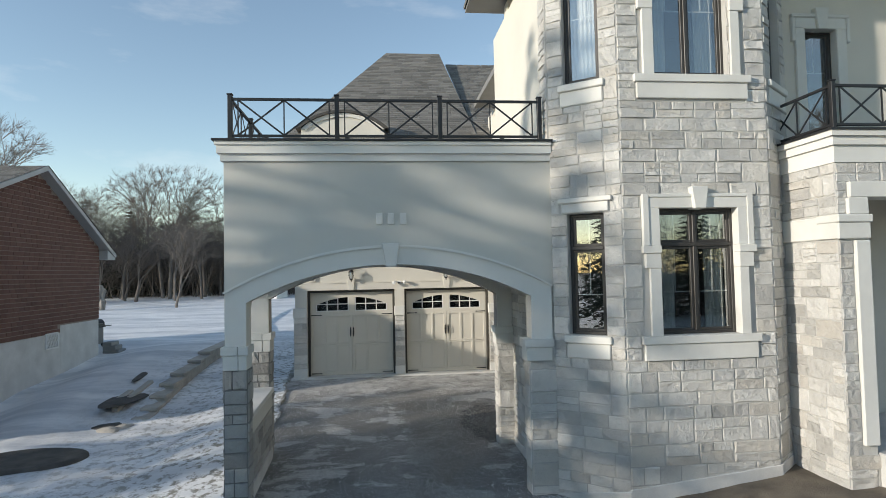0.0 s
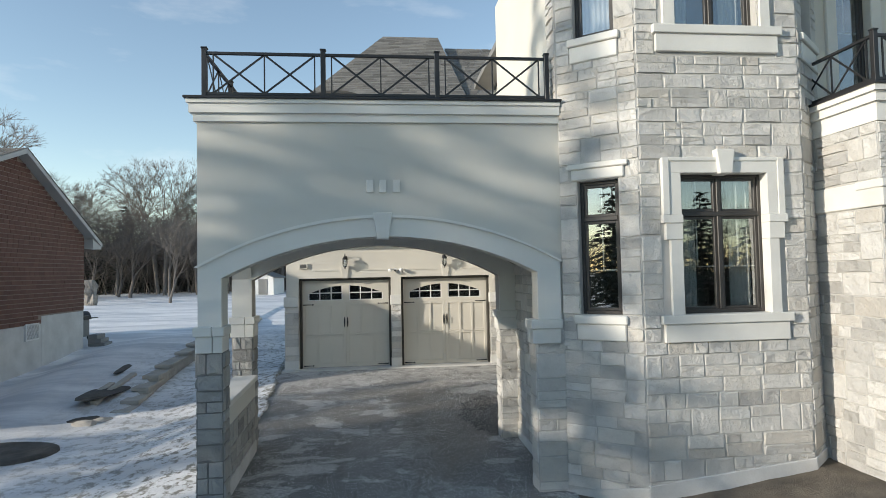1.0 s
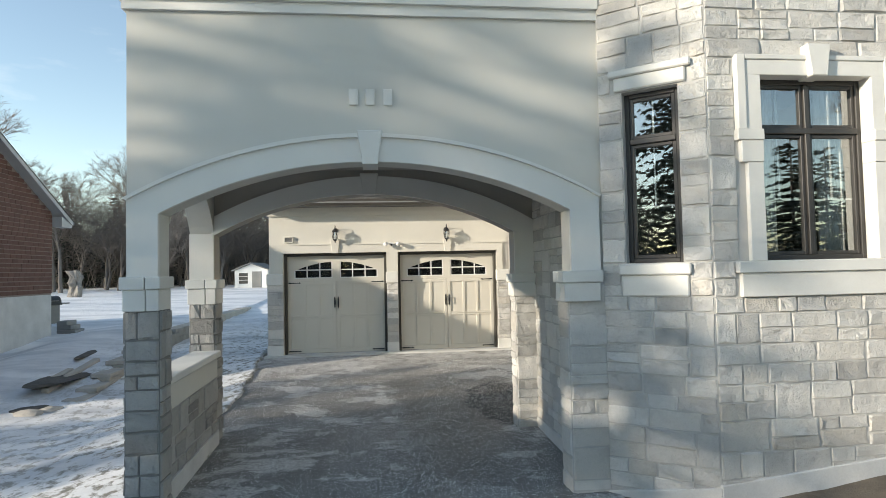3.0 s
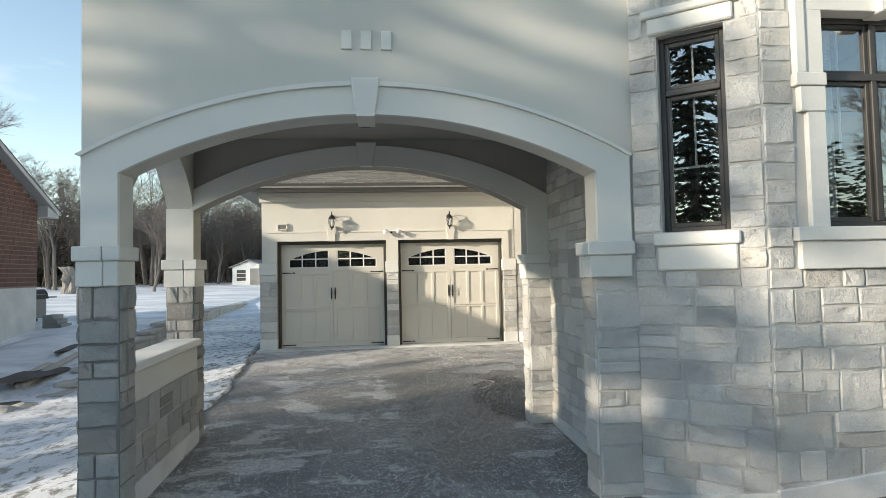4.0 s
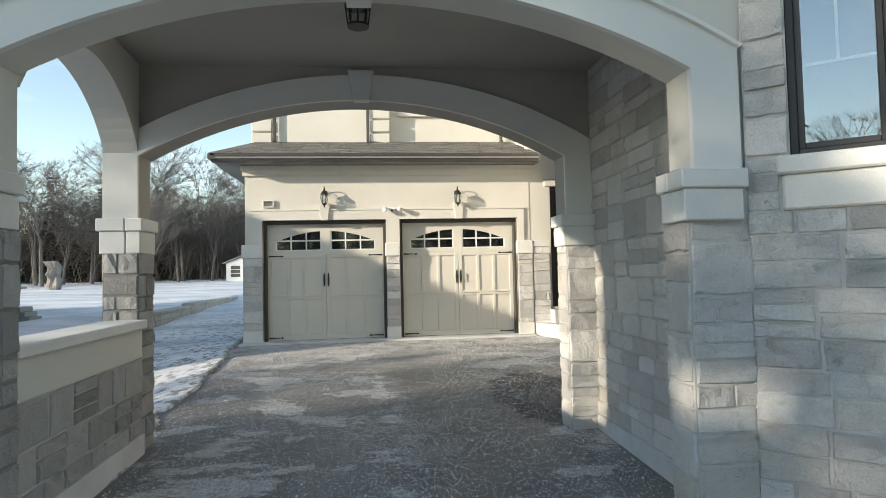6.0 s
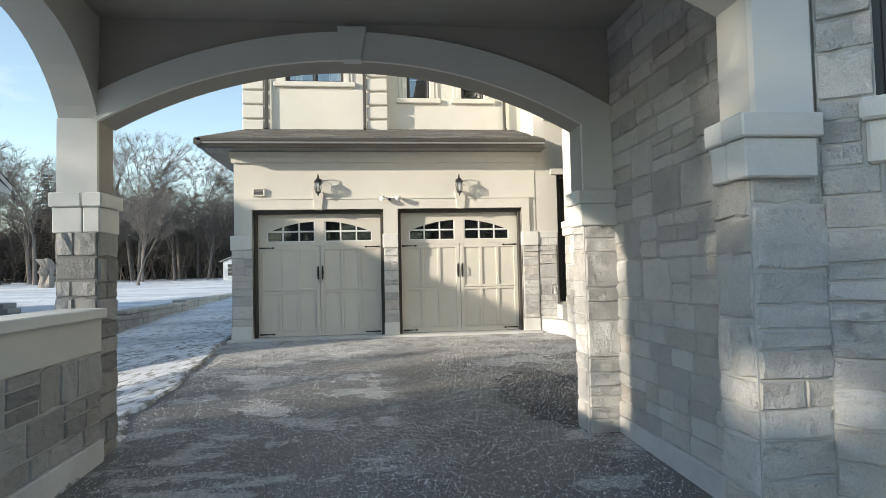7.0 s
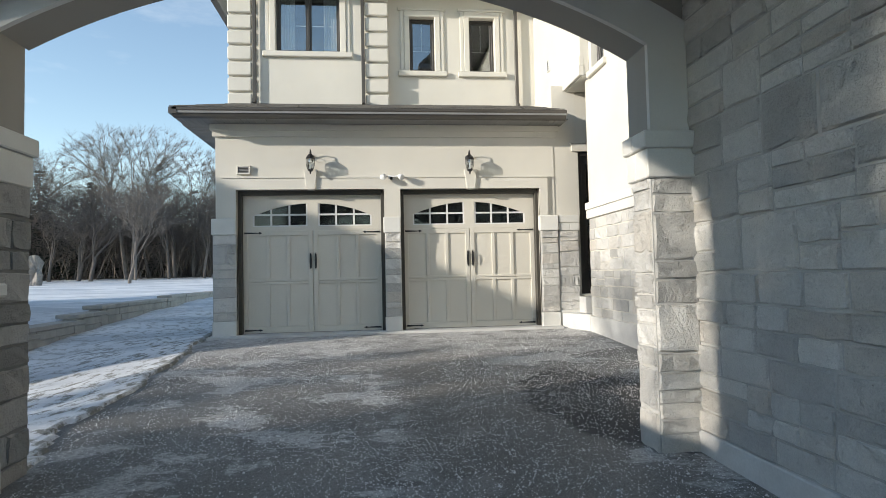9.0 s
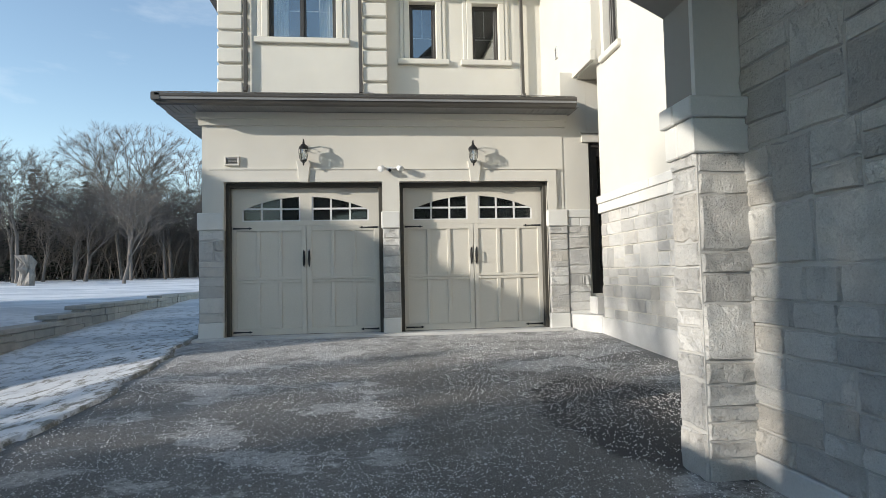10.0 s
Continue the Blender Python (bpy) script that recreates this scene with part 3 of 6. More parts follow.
def carport():
    bm = bmesh.new()
    box(bm, -2.1, -1.81, 8.15, 8.40, 1.96, 4.5)
    box(bm, 2.10, 2.46, 8.15, 8.40, 1.92, 4.5)
    arch_panel(bm, IN_F, 4.5, 8.15, 8.40)
    structure("wall_carport_front", bm, STUCCO, "smooth grey stucco wall over a wide segmental arch", "wall")
    bm = bmesh.new()
    arch_band(bm, IN_F, OUT_F, 8.105, 8.149)
    box(bm, -2.085, -1.81, 8.105, 8.149, 1.96, 2.55)
    box(bm, 2.10, 2.40, 8.105, 8.149, 1.92, 2.55)
    prism(bm, [(-2.085, 2.55), (-1.81, 2.55), (-2.085, 2.675)], 8.105, 8.149)
    prism(bm, [(2.10, 2.55), (2.40, 2.55), (2.40, 2.675)], 8.105, 8.149)
    arch = structure("arch_trim", bm, TRIM, "pale stucco band round the carport arch", "trim")
    rb = bmesh.new()
    arch_band(rb, OUT_F, RIM_F, 8.075, 8.16)
    part("rim", rb, TRIM, arch)
    kb = bmesh.new()
    key_block(kb, 0.14, 3.02, 3.325, 0.15, 0.245, 8.06, 8.2)
    part("keystone", kb, TRIM, arch, "plain projecting keystone", bevel=0.008)
    kb = bmesh.new()
    box(kb, 0.065, 0.215, 8.055, 8.41, 3.0, 3.04)
    part("keystone_soffit", kb, TRIM, arch)
    # back arch
    bm = bmesh.new()
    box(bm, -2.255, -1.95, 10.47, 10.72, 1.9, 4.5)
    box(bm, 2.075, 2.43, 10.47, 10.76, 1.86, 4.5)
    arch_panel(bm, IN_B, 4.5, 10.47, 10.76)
    # takes the ceiling's darker stucco colour instead of the front wall's
    structure("wall_carport_back", bm, CEIL, "stucco wall over the rear carport arch, darker than the front", "wall")
    bm = bmesh.new()
    arch_band(bm, IN_B, OUT_B, 10.43, 10.469)
    box(bm, -2.255, -1.95, 10.43, 10.469, 1.9, 2.52)
    box(bm, 2.075, 2.345, 10.43, 10.469, 1.86, 2.5)
    prism(bm, [(2.075, 2.5), (2.345, 2.5), (2.345, 2.66)], 10.43, 10.469)
    rear = structure("arch_trim_rear", bm, TRIM, "grey stucco band round the rear carport arch", "trim")
    kb = bmesh.new()
    key_block(kb, 0.09, 3.02, 3.31, 0.15, 0.25, 10.39, 10.5)
    part("keystone", kb, TRIM, rear, bevel=0.008)
    # side arch over the low wall, along y
    side = Arch(8.40, 10.47, 2.48, 3.07)
    bm = bmesh.new()
    arch_panel(bm, side, 4.5, -0.30, 0.0, 24)
    m = Matrix(((-0.0725, 1, 0, -1.191), (1, 0, 0, 0), (0, 0, 1, 0), (0, 0, 0, 1)))
    bm.transform(m)
    structure("wall_carport_side", bm, STUCCO, "grey stucco side wall over a small open arch", "wall")
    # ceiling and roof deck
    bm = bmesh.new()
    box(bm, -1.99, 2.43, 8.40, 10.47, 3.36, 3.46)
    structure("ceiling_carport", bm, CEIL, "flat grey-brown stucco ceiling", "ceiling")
    bm = bmesh.new()
    box(bm, -2.1, 2.45, 8.17, 10.75, 4.5, 4.70)
    structure("carport_deck", bm, FASCIA, "flat grey roof deck of the carport", "roof")
    # cornice: stepped mouldings on the three open sides
    for i, (o, z0, z1) in enumerate(((0.035, 4.47, 4.57), (0.075, 4.57, 4.685), (0.10, 4.685, 4.735))):
        bm = bmesh.new()
        box(bm, -2.1 - o, 2.44, 8.15 - o, 8.15, z0, z1)
        box(bm, -2.1 - o, -2.1, 8.15, 10.76 + o, z0, z1)
        box(bm, -2.1, 2.44, 10.76, 10.76 + o, z0, z1)
        structure("cornice", bm, TRIM, "pale stepped stucco cornice under the railing", "trim")
    bm = bmesh.new()
    box(bm, -2.23, 2.46, 8.02, 8.3, 4.735, 4.765)
    box(bm, -2.23, -1.9, 8.3, 10.88, 4.735, 4.765)
    box(bm, -1.9, 2.46, 10.69, 10.88, 4.735, 4.765)
    structure("parapet_flashing", bm, BLACK, "thin black metal flashing on the cornice", "flashing", bevel=0.005)
    # capitals on the four piers
    for x0, x1, y0, y1, z0, z1 in ((-2.135, -1.775, 8.06, 8.43, 1.655, 1.97), (1.985, 2.40, 8.04, 8.37, 1.635, 1.94), (-2.30, -1.90, 10.39, 10.80, 1.60, 1.92), (2.01, 2.41, 10.38, 10.74, 1.60, 1.91)):
        cap = thing("pier_capital", "two-step cast stone capital on a stone pier", "capital", None, "carport capitals", "structure")
        xm, ym = x0 + (x1 - x0) * 0.62, y0 + (y1 - y0) * 0.55
        halves = ((x0, xm - 0.003, y0, y1), (xm + 0.003, x1, y0, y1)) if x0 < 0 else ((x0, x1, y0, ym - 0.004), (x0, x1, ym + 0.004, y1))
        for a, b, c, d in halves:
            bm = bmesh.new()
            box(bm, a, b, c, d, z1 - 0.115, z1)
            part("upper_block", bm, CAST, cap, bevel=0.008)
            bm = bmesh.new()
            box(bm, max(a, x0 + 0.022), min(b, x1 - 0.022), max(c, y0 + 0.022), min(d, y1 - 0.022), z0, z1 - 0.116)
            part("lower_block", bm, CAST, cap, bevel=0.008)
        bm = bmesh.new()
        box(bm, x0 + 0.05, x1 - 0.05, y0 + 0.05, y1 - 0.05, z0 + 0.01, z1 - 0.01)
        part("mortar_joint", bm, MORTAR, cap)


carport()


def pier(name, x0, x1, y0, y1, z1, sides, label):
    """A stone pier: backing core and ashlar on the named sides."""
    z0 = -0.6
    bm = bmesh.new()
    box(bm, x0, x1, y0, y1, z0, z1)
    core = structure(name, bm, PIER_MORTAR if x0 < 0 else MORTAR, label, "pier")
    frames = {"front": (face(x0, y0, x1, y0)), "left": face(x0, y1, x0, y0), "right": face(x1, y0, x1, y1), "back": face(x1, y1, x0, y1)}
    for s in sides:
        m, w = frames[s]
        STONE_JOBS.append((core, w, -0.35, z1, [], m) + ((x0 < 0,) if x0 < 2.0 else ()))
    return core


pier("pier_front_left", -2.105, -1.80, 8.12, 8.40, 1.66, ("front", "left", "right", "back"), "grey ashlar stone pier under the carport arch")
pier("pier_back_left", -2.245, -1.94, 10.42, 10.76, 1.61, ("front", "left", "right", "back"), "grey ashlar stone pier at the carport rear")
pier("pier_back_right", 2.065, 2.37, 10.43, 10.70, 1.61, ("front", "left"), "grey ashlar stone pier against the house wall")
pier("pier_front_right", 2.06, 2.45, 8.12, 8.42, 1.93, ("front", "left"), "grey ashlar stone pier joined to the turret")

# low wall between the left piers
m, w = face(-1.86, 8.41, -1.92, 10.42)
wall("wall_low", m, w, -0.6, 0.80, [], MORTAR, "low ashlar stone wall between the carport piers", 0.22, foot=-0.02, stone=(-0.02, 0.66))
trim("low_wall_coping", [(0, 2.01, -0.06, 0.30, 0.92, 1.0)], CAST, "thick cast stone coping on the low wall", m, 0.012)
trim("low_wall_frieze", [(0.002, 2.008, -0.015, 0.24, 0.66, 0.92)], STUCCO, "plain stucco strip under the coping", m, 0.006)

# inner right wall of the carport
m, w = face(2.36, 10.47, 2.36, 8.40)
wall("wall_inner", m, w, -0.6, 3.4, [], MORTAR, "grey ashlar stone house wall inside the carport", 0.07, foot=-0.05, stone=(-0.05, 3.36))

# -- turret --
T = [(2.43, 11.9), (2.43, 8.12), (3.22, 7.5), (5.34, 7.5), (6.1, 8.12), (6.1, 8.7)]
EAVE = 7.75


def turret():
    m, w = face(*T[0], *T[1])
    wall("wall_house_side", m, w, 4.7, EAVE, [], STUCCO_CREAM, "sunlit pale side wall above the carport roof", 0.2, stone=None)
    for low, high in (((2.43, 8.45), (2.43, 8.12)),):
        mm, ww = face(*low, *high)
        wall("wall_turret_return", mm @ pose(0, -0.02, 0), ww, 4.7, EAVE, [], MORTAR, "narrow ashlar return of the turret", 0.05, stone=(4.78, EAVE))
    m, w = face(*T[1], *T[2])
    lo, up = (0.235, 0.755, 2.0, 3.68), (0.235, 0.755, 5.52, 7.15)
    blank = [(0.18, 0.81, 1.68, 2.0), (0.13, 0.87, 3.68, 3.90), (0.18, 0.81, 5.20, 5.52)]
    wall("wall_turret_left", m, w, -0.6, EAVE, [lo, up], MORTAR, "angled ashlar stone turret face in pale grey", 0.25, foot=(-0.22, -0.02), stone=(-0.3, EAVE), blank=blank)
    window(m, *lo, transom=3.2, label="tall narrow dark framed window with a white grille")
    window(m, *up, curtain=3, label="tall upper window with a pale grille and sheer curtain")
    trim("window_sill", [(0.165, 0.825, -0.06, 0.1, 1.885, 1.99), (0.19, 0.80, -0.03, 0.1, 1.68, 1.885)], CAST, "cast stone sill under a turret window", m)
    trim("window_sill", [(0.165, 0.825, -0.06, 0.1, 5.41, 5.51), (0.19, 0.80, -0.03, 0.1, 5.2, 5.41)], CAST, "cast stone sill under an upper window", m)
    trim("window_lintel", [(0.12, 0.88, -0.06, 0.1, 3.83, 3.90), (0.165, 0.83, -0.035, 0.1, 3.69, 3.83)], CAST, "cast stone lintel over a turret window", m)
    m, w = face(*T[2], *T[3])
    a, b = 0.50, 1.62
    lo, up = (a, b, 2.0, 3.71), (a, b - 0.03, 5.53, 7.15)
    blank = [(a - 0.29, b + 0.26, 1.67, 2.0), (a - 0.27, b + 0.24, 3.71, 3.87), (a - 0.24, a, 2.0, 3.71), (b, b + 0.22, 2.0, 3.71),
             (a - 0.26, b + 0.2, 5.16, 5.53), (a - 0.2, a, 5.53, EAVE), (b, b + 0.2, 5.53, EAVE), (a, b, 7.15, 7.4)]
    wall("wall_turret_front", m, w, -0.6, EAVE, [lo, up], MORTAR, "ashlar stone turret front in mixed pale greys", 0.25, foot=(-0.0, 0.22), stone=(-0.1, EAVE), blank=blank)
    window(m, *lo, cols=2, transom=3.22, curtain=2, label="two-light dark framed window with transoms and curtains")
    window(m, *up, cols=2, curtain=2, label="two-light upper window with pale curtains")
    for z, zt, top in ((2.0, 3.71, True), (5.53, 7.15, True)):
        ztr = z + 1.2
        holder = trim("window_surround", [
            (a - 0.29, b + 0.26, -0.075, 0.1, z - 0.11, z - 0.005), (a - 0.25, b + 0.22, -0.045, 0.1, z - 0.33, z - 0.11),
            (a - 0.15, a + 0.004, -0.045, 0.1, z - 0.005, ztr - 0.3), (b - 0.004, b + 0.13, -0.045, 0.1, z - 0.005, ztr - 0.3),
            (a - 0.25, a + 0.008, -0.07, 0.1, ztr - 0.1, ztr), (a - 0.21, a + 0.006, -0.055, 0.1, ztr - 0.3, ztr - 0.1),
            (b - 0.008, b + 0.24, -0.07, 0.1, ztr - 0.1, ztr), (b - 0.006, b + 0.2, -0.055, 0.1, ztr - 0.3, ztr - 0.1),
            (a - 0.15, a + 0.004, -0.045, 0.1, ztr, zt), (b - 0.004, b + 0.13, -0.045, 0.1, ztr, zt),
            (a - 0.235, a - 0.15, -0.06, 0.1, ztr, zt + 0.185), (b + 0.13, b + 0.215, -0.06, 0.1, ztr, zt + 0.185),
            (a - 0.15, b + 0.13, -0.045, 0.1, zt - 0.004, zt + 0.14), (a - 0.15, b + 0.13, -0.06, 0.1, zt + 0.14, zt + 0.185)], CAST, "cast stone window surround with keystone and sill", m, 0.006)
        kb = bmesh.new()
        key_block(kb, (a + b) / 2, zt - 0.02, zt + 0.28, 0.16, 0.24, -0.10, 0.1)
        part("keystone", kb, CAST, holder, bevel=0.01)
    m, w = face(*T[3], *T[4])
    up = (0.28, 0.75, 5.53, 7.15)
    wall("wall_turret_right", m, w, -0.6, EAVE, [up], MORTAR, "shaded angled ashlar stone turret face", 0.25, foot=(0.22, 0.25), stone=(0.1, EAVE), blank=[(0.12, 0.9, 5.16, 5.53)])
    window(m, *up, label="narrow dark framed upper turret window")
    trim("window_sill", [(0.1, 0.92, -0.06, 0.1, 5.41, 5.51), (0.14, 0.88, -0.03, 0.1, 5.17, 5.41)], CAST, "cast stone sill under an upper window", m)
    m, w = face(*T[4], *T[5])
    wall("wall_turret_back", m, w, -0.6, EAVE, [], MORTAR, "shaded ashlar stone return behind the porch", 0.2, stone=(0.06, 5))


turret()


# -- porch and balcony on the right --
def porch():
    m, w = face(5.78, 8.3, 5.78, 6.84)
    wall("wall_porch_side", m, w, -0.6, 4.25, [], MORTAR, "sunlit pale ashlar porch side wall", 0.3, foot=0.08, stone=(0.08, 4.2), blank=[(0, w, 3.2, 3.54)])
    trim("porch_band", [(-0.02, w + 0.02, -0.03, 0.1, 3.22, 3.52)], CAST, "smooth cast stone band round the porch", m)
    m, w = face(6.08, 6.84, 11.0, 6.84)
    m2, w2 = face(5.78, 6.84, 11.0, 6.84)
    front = wall("wall_porch_front", m2, w2, -0.6, 4.25, [(0.0, 0.302, -0.6, 4.25), (0.40, 4.2, 0.5, 3.75)], MORTAR, "ashlar stone porch front with a tall arch", 0.29, foot=0.08)
    STONE_JOBS.append((front, w2, 0.08, 4.2, [(0.40, 4.2, 0.5, 3.75), (0.19, 0.42, 0.5, 3.2), (0, 0.42, 3.2, 3.54), (0.14, 4.4, 3.54, 3.95)]))
    trim("porch_surround", [(0.2, 0.405, -0.05, 0.31, 0.62, 3.2), (-0.03, 0.42, -0.05, 0.31, 3.22, 3.43), (-0.045, 0.44, -0.07, 0.32, 3.43, 3.53), (0.12, 0.405, -0.05, 0.31, 3.53, 3.745), (0.15, 4.4, -0.05, 0.31, 3.745, 3.95)], CAST, "cast stone surround of the porch opening", m2)
    for o, z0, z1 in ((0.02, 4.2, 4.42), (0.06, 4.42, 4.53), (0.10, 4.53, 4.6)):
        bm = bmesh.new()
        slab(bm, [(5.78 - o, 6.84 - o), (11, 6.84 - o), (11, 8.65), (5.78 - o, 8.65)], z0, z1)
        structure("cornice", bm, TRIM, "pale stepped cornice under the balcony", "trim")
    bm = bmesh.new()
    slab(bm, [(5.66, 6.72), (11, 6.72), (11, 8.65), (5.66, 8.65)], 4.6, 4.63)
    structure("balcony_floor", bm, BLACK, "dark membrane on the balcony edge", "floor")
    mm, ww = face(6.0, 8.66, 12.0, 8.66)
    win = (0.87, 1.43, 5.0, 6.72)
    wall("wall_balcony", mm, ww, -0.6, EAVE, [win], STUCCO_CREAM, "cream stucco wall behind the balcony", 0.25)
    window(mm, *win, label="narrow dark framed window beside the balcony")
    holder = trim("window_surround", [(0.70, 0.874, -0.05, 0.1, 4.9, 6.716), (1.426, 1.60, -0.05, 0.1, 4.9, 6.716), (0.70, 1.60, -0.05, 0.1, 6.716, 6.9), (0.64, 1.66, -0.065, 0.1, 6.9, 6.96), (0.64, 0.7, -0.065, 0.1, 6.5, 6.9), (1.6, 1.66, -0.065, 0.1, 6.5, 6.9)], CAST, "cast stone surround with keystone", mm)
    kb = bmesh.new()
    key_block(kb, 1.15, 6.7, 7.05, 0.16, 0.24, -0.1, 0.1)
    part("keystone", kb, CAST, holder, bevel=0.01)
    bm = bmesh.new()
    box(bm, 6.2, 11.0, 6.3, 8.66, -0.5, 0.52)
    structure("porch_floor", bm, CONCRETE, "pale concrete porch floor with a step", "floor", bevel=0.015)
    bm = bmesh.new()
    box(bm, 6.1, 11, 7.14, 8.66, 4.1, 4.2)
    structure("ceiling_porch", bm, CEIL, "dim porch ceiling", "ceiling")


porch()


# -- garage --
GY = 16.75


def garage():
    m, w = face(-2.40, GY, 3.36, GY)
    doors = [(0.335, 2.775, -0.2, 2.47), (3.05, 5.485, -0.2, 2.47)]
    wall("wall_garage", m, w, -0.4, 3.72, doors, STUCCO_CREAM, "cream stucco garage front in low sun", 0.32)
    # raised flat band round the doors
    bm = bmesh.new()
    for a, b, c, d in ((0.13, 5.63, 2.47, 2.66), (0.13, 0.335, 1.98, 2.47), (2.775, 3.05, 1.98, 2.47), (5.485, 5.63, 1.98, 2.47)):
        box(bm, a, b, -0.04, 0.05, c, d)
    band = structure("door_surround", bm, STUCCO_CREAM, "raised cream stucco band round the garage doors", "trim", m)
    eb = bmesh.new()
    box(eb, 0.11, 5.65, -0.055, 0.05, 2.66, 2.69)
    part("edge_moulding", eb, STUCCO_CREAM, band)
    for u in (1.555, 4.27):
        kb = bmesh.new()
        key_block(kb, u, 2.46, 2.80, 0.14, 0.22, -0.08, 0.05)
        part("keystone", kb, STUCCO_CREAM, band, bevel=0.006)
    # stone piers between the doors
    for u0, u1 in ((-0.04, 0.335), (2.775, 3.05), (5.485, 5.80)):
        holder = trim("door_pier", [(u0 - 0.02, u1, -0.07, 0.05, 1.72, 1.99), (u0 - 0.01, u1 + 0.0, -0.06, 0.05, -0.3, 0.30)], CAST, "cast stone cap and base of a garage pier", m)
        bm = bmesh.new()
        box(bm, u0, u1, -0.035, 0.06, 0.3, 1.72)
        p = structure("door_pier_core", bm, MORTAR, "narrow ashlar pier beside the garage doors", "pier", m)
        STONE_JOBS.append((p, u1 - u0, 0.3, 1.72, [], m @ pose(u0, -0.035, 0)))
    for u0, u1, c, d in doors:
        # jamb
        bm = bmesh.new()
        box(bm, u0, u0 + 0.06, 0.08, 0.3, 0.05, d)
        box(bm, u1 - 0.06, u1, 0.08, 0.3, 0.05, d)
        box(bm, u0 + 0.06, u1 - 0.06, 0.08, 0.3, d - 0.07, d)
        structure("door_jamb", bm, JAMB, "dark weatherstrip jamb round a garage door", "jamb", m, bevel=0.006)
        garage_door(m, u0 + 0.06, u1 - 0.06, 0.07, d - 0.07)
    # right return and the stone beside it
    m2, w2 = face(3.362, GY + 0.012, 3.79, GY + 0.012)
    wall("wall_entry_left", m2, w2, -0.4, 4.3, [], STUCCO_CREAM, "cream stucco wall beside the side entry", 0.25)
    trim("entry_band", [(0.05, 0.425, -0.06, 0.05, 1.86, 1.99), (0.05, 0.25, -0.05, 0.05, 1.72, 1.857), (0.253, 0.425, -0.05, 0.05, 1.72, 1.857), (0.05, 0.425, -0.05, 0.05, -0.3, 0.33)], CAST, "cast stone band and base beside the entry", m2, 0.006)
    bm = bmesh.new()
    box(bm, 0.05, 0.415, -0.03, 0.05, 0.33, 1.72)
    p = structure("entry_pier", bm, MORTAR, "small ashlar panel beside the entry", "pier", m2)
    STONE_JOBS.append((p, 0.365, 0.33, 1.72, [], m2 @ pose(0.05, -0.03, 0)))
    # frieze, soffit, gutter, lower roof
    bm = bmesh.new()
    box(bm, -2.44, 3.4, GY - 0.05, GY + 0.03, 3.36, 3.56)
    box(bm, -2.47, 3.43, GY - 0.08, GY + 0.03, 3.46, 3.56)
    structure("frieze", bm, STUCCO_CREAM, "cream moulded frieze under the garage eaves", "trim")
    bm = bmesh.new()
    for k in range(64):
        x = -2.9 + k * 0.1
        box(bm, x, x + 0.085, 16.28, GY, 3.565, 3.58)
        box(bm, x + 0.085, x + 0.1, 16.28, GY, 3.571, 3.58)
    soff = structure("soffit", bm, FASCIA, "grooved grey vented soffit under the eaves", "soffit")
    sb = bmesh.new()
    for k in range(40):
        y = GY + k * 0.1
        box(sb, -2.93, -2.4, y, y + 0.085, 3.565, 3.58)
        box(sb, -2.93, -2.4, y + 0.085, y + 0.1, 3.571, 3.58)
    part("side_soffit", sb, FASCIA, soff)
    bm = bmesh.new()
    prism_y = [(16.20, 3.60), (16.22, 3.56), (16.30, 3.55), (16.30, 3.70), (16.17, 3.70), (16.17, 3.665)]
    n = len(prism_y)
    for a, b in ((-2.90, 3.44),):
        vb = [bm.verts.new((b, y, z)) for y, z in prism_y]
        va = [bm.verts.new((a, y, z)) for y, z in prism_y]
        for i in range(n):
            j = (i + 1) % n
            bm.faces.new((va[i], va[j], vb[j], vb[i]))
        bm.faces.new(va)
        bm.faces.new(vb[::-1])
    box(bm, -2.95, -2.83, 16.17, 20.5, 3.60, 3.70)
    structure("gutter", bm, GUTTER, "dark brown metal eaves gutter", "gutter")


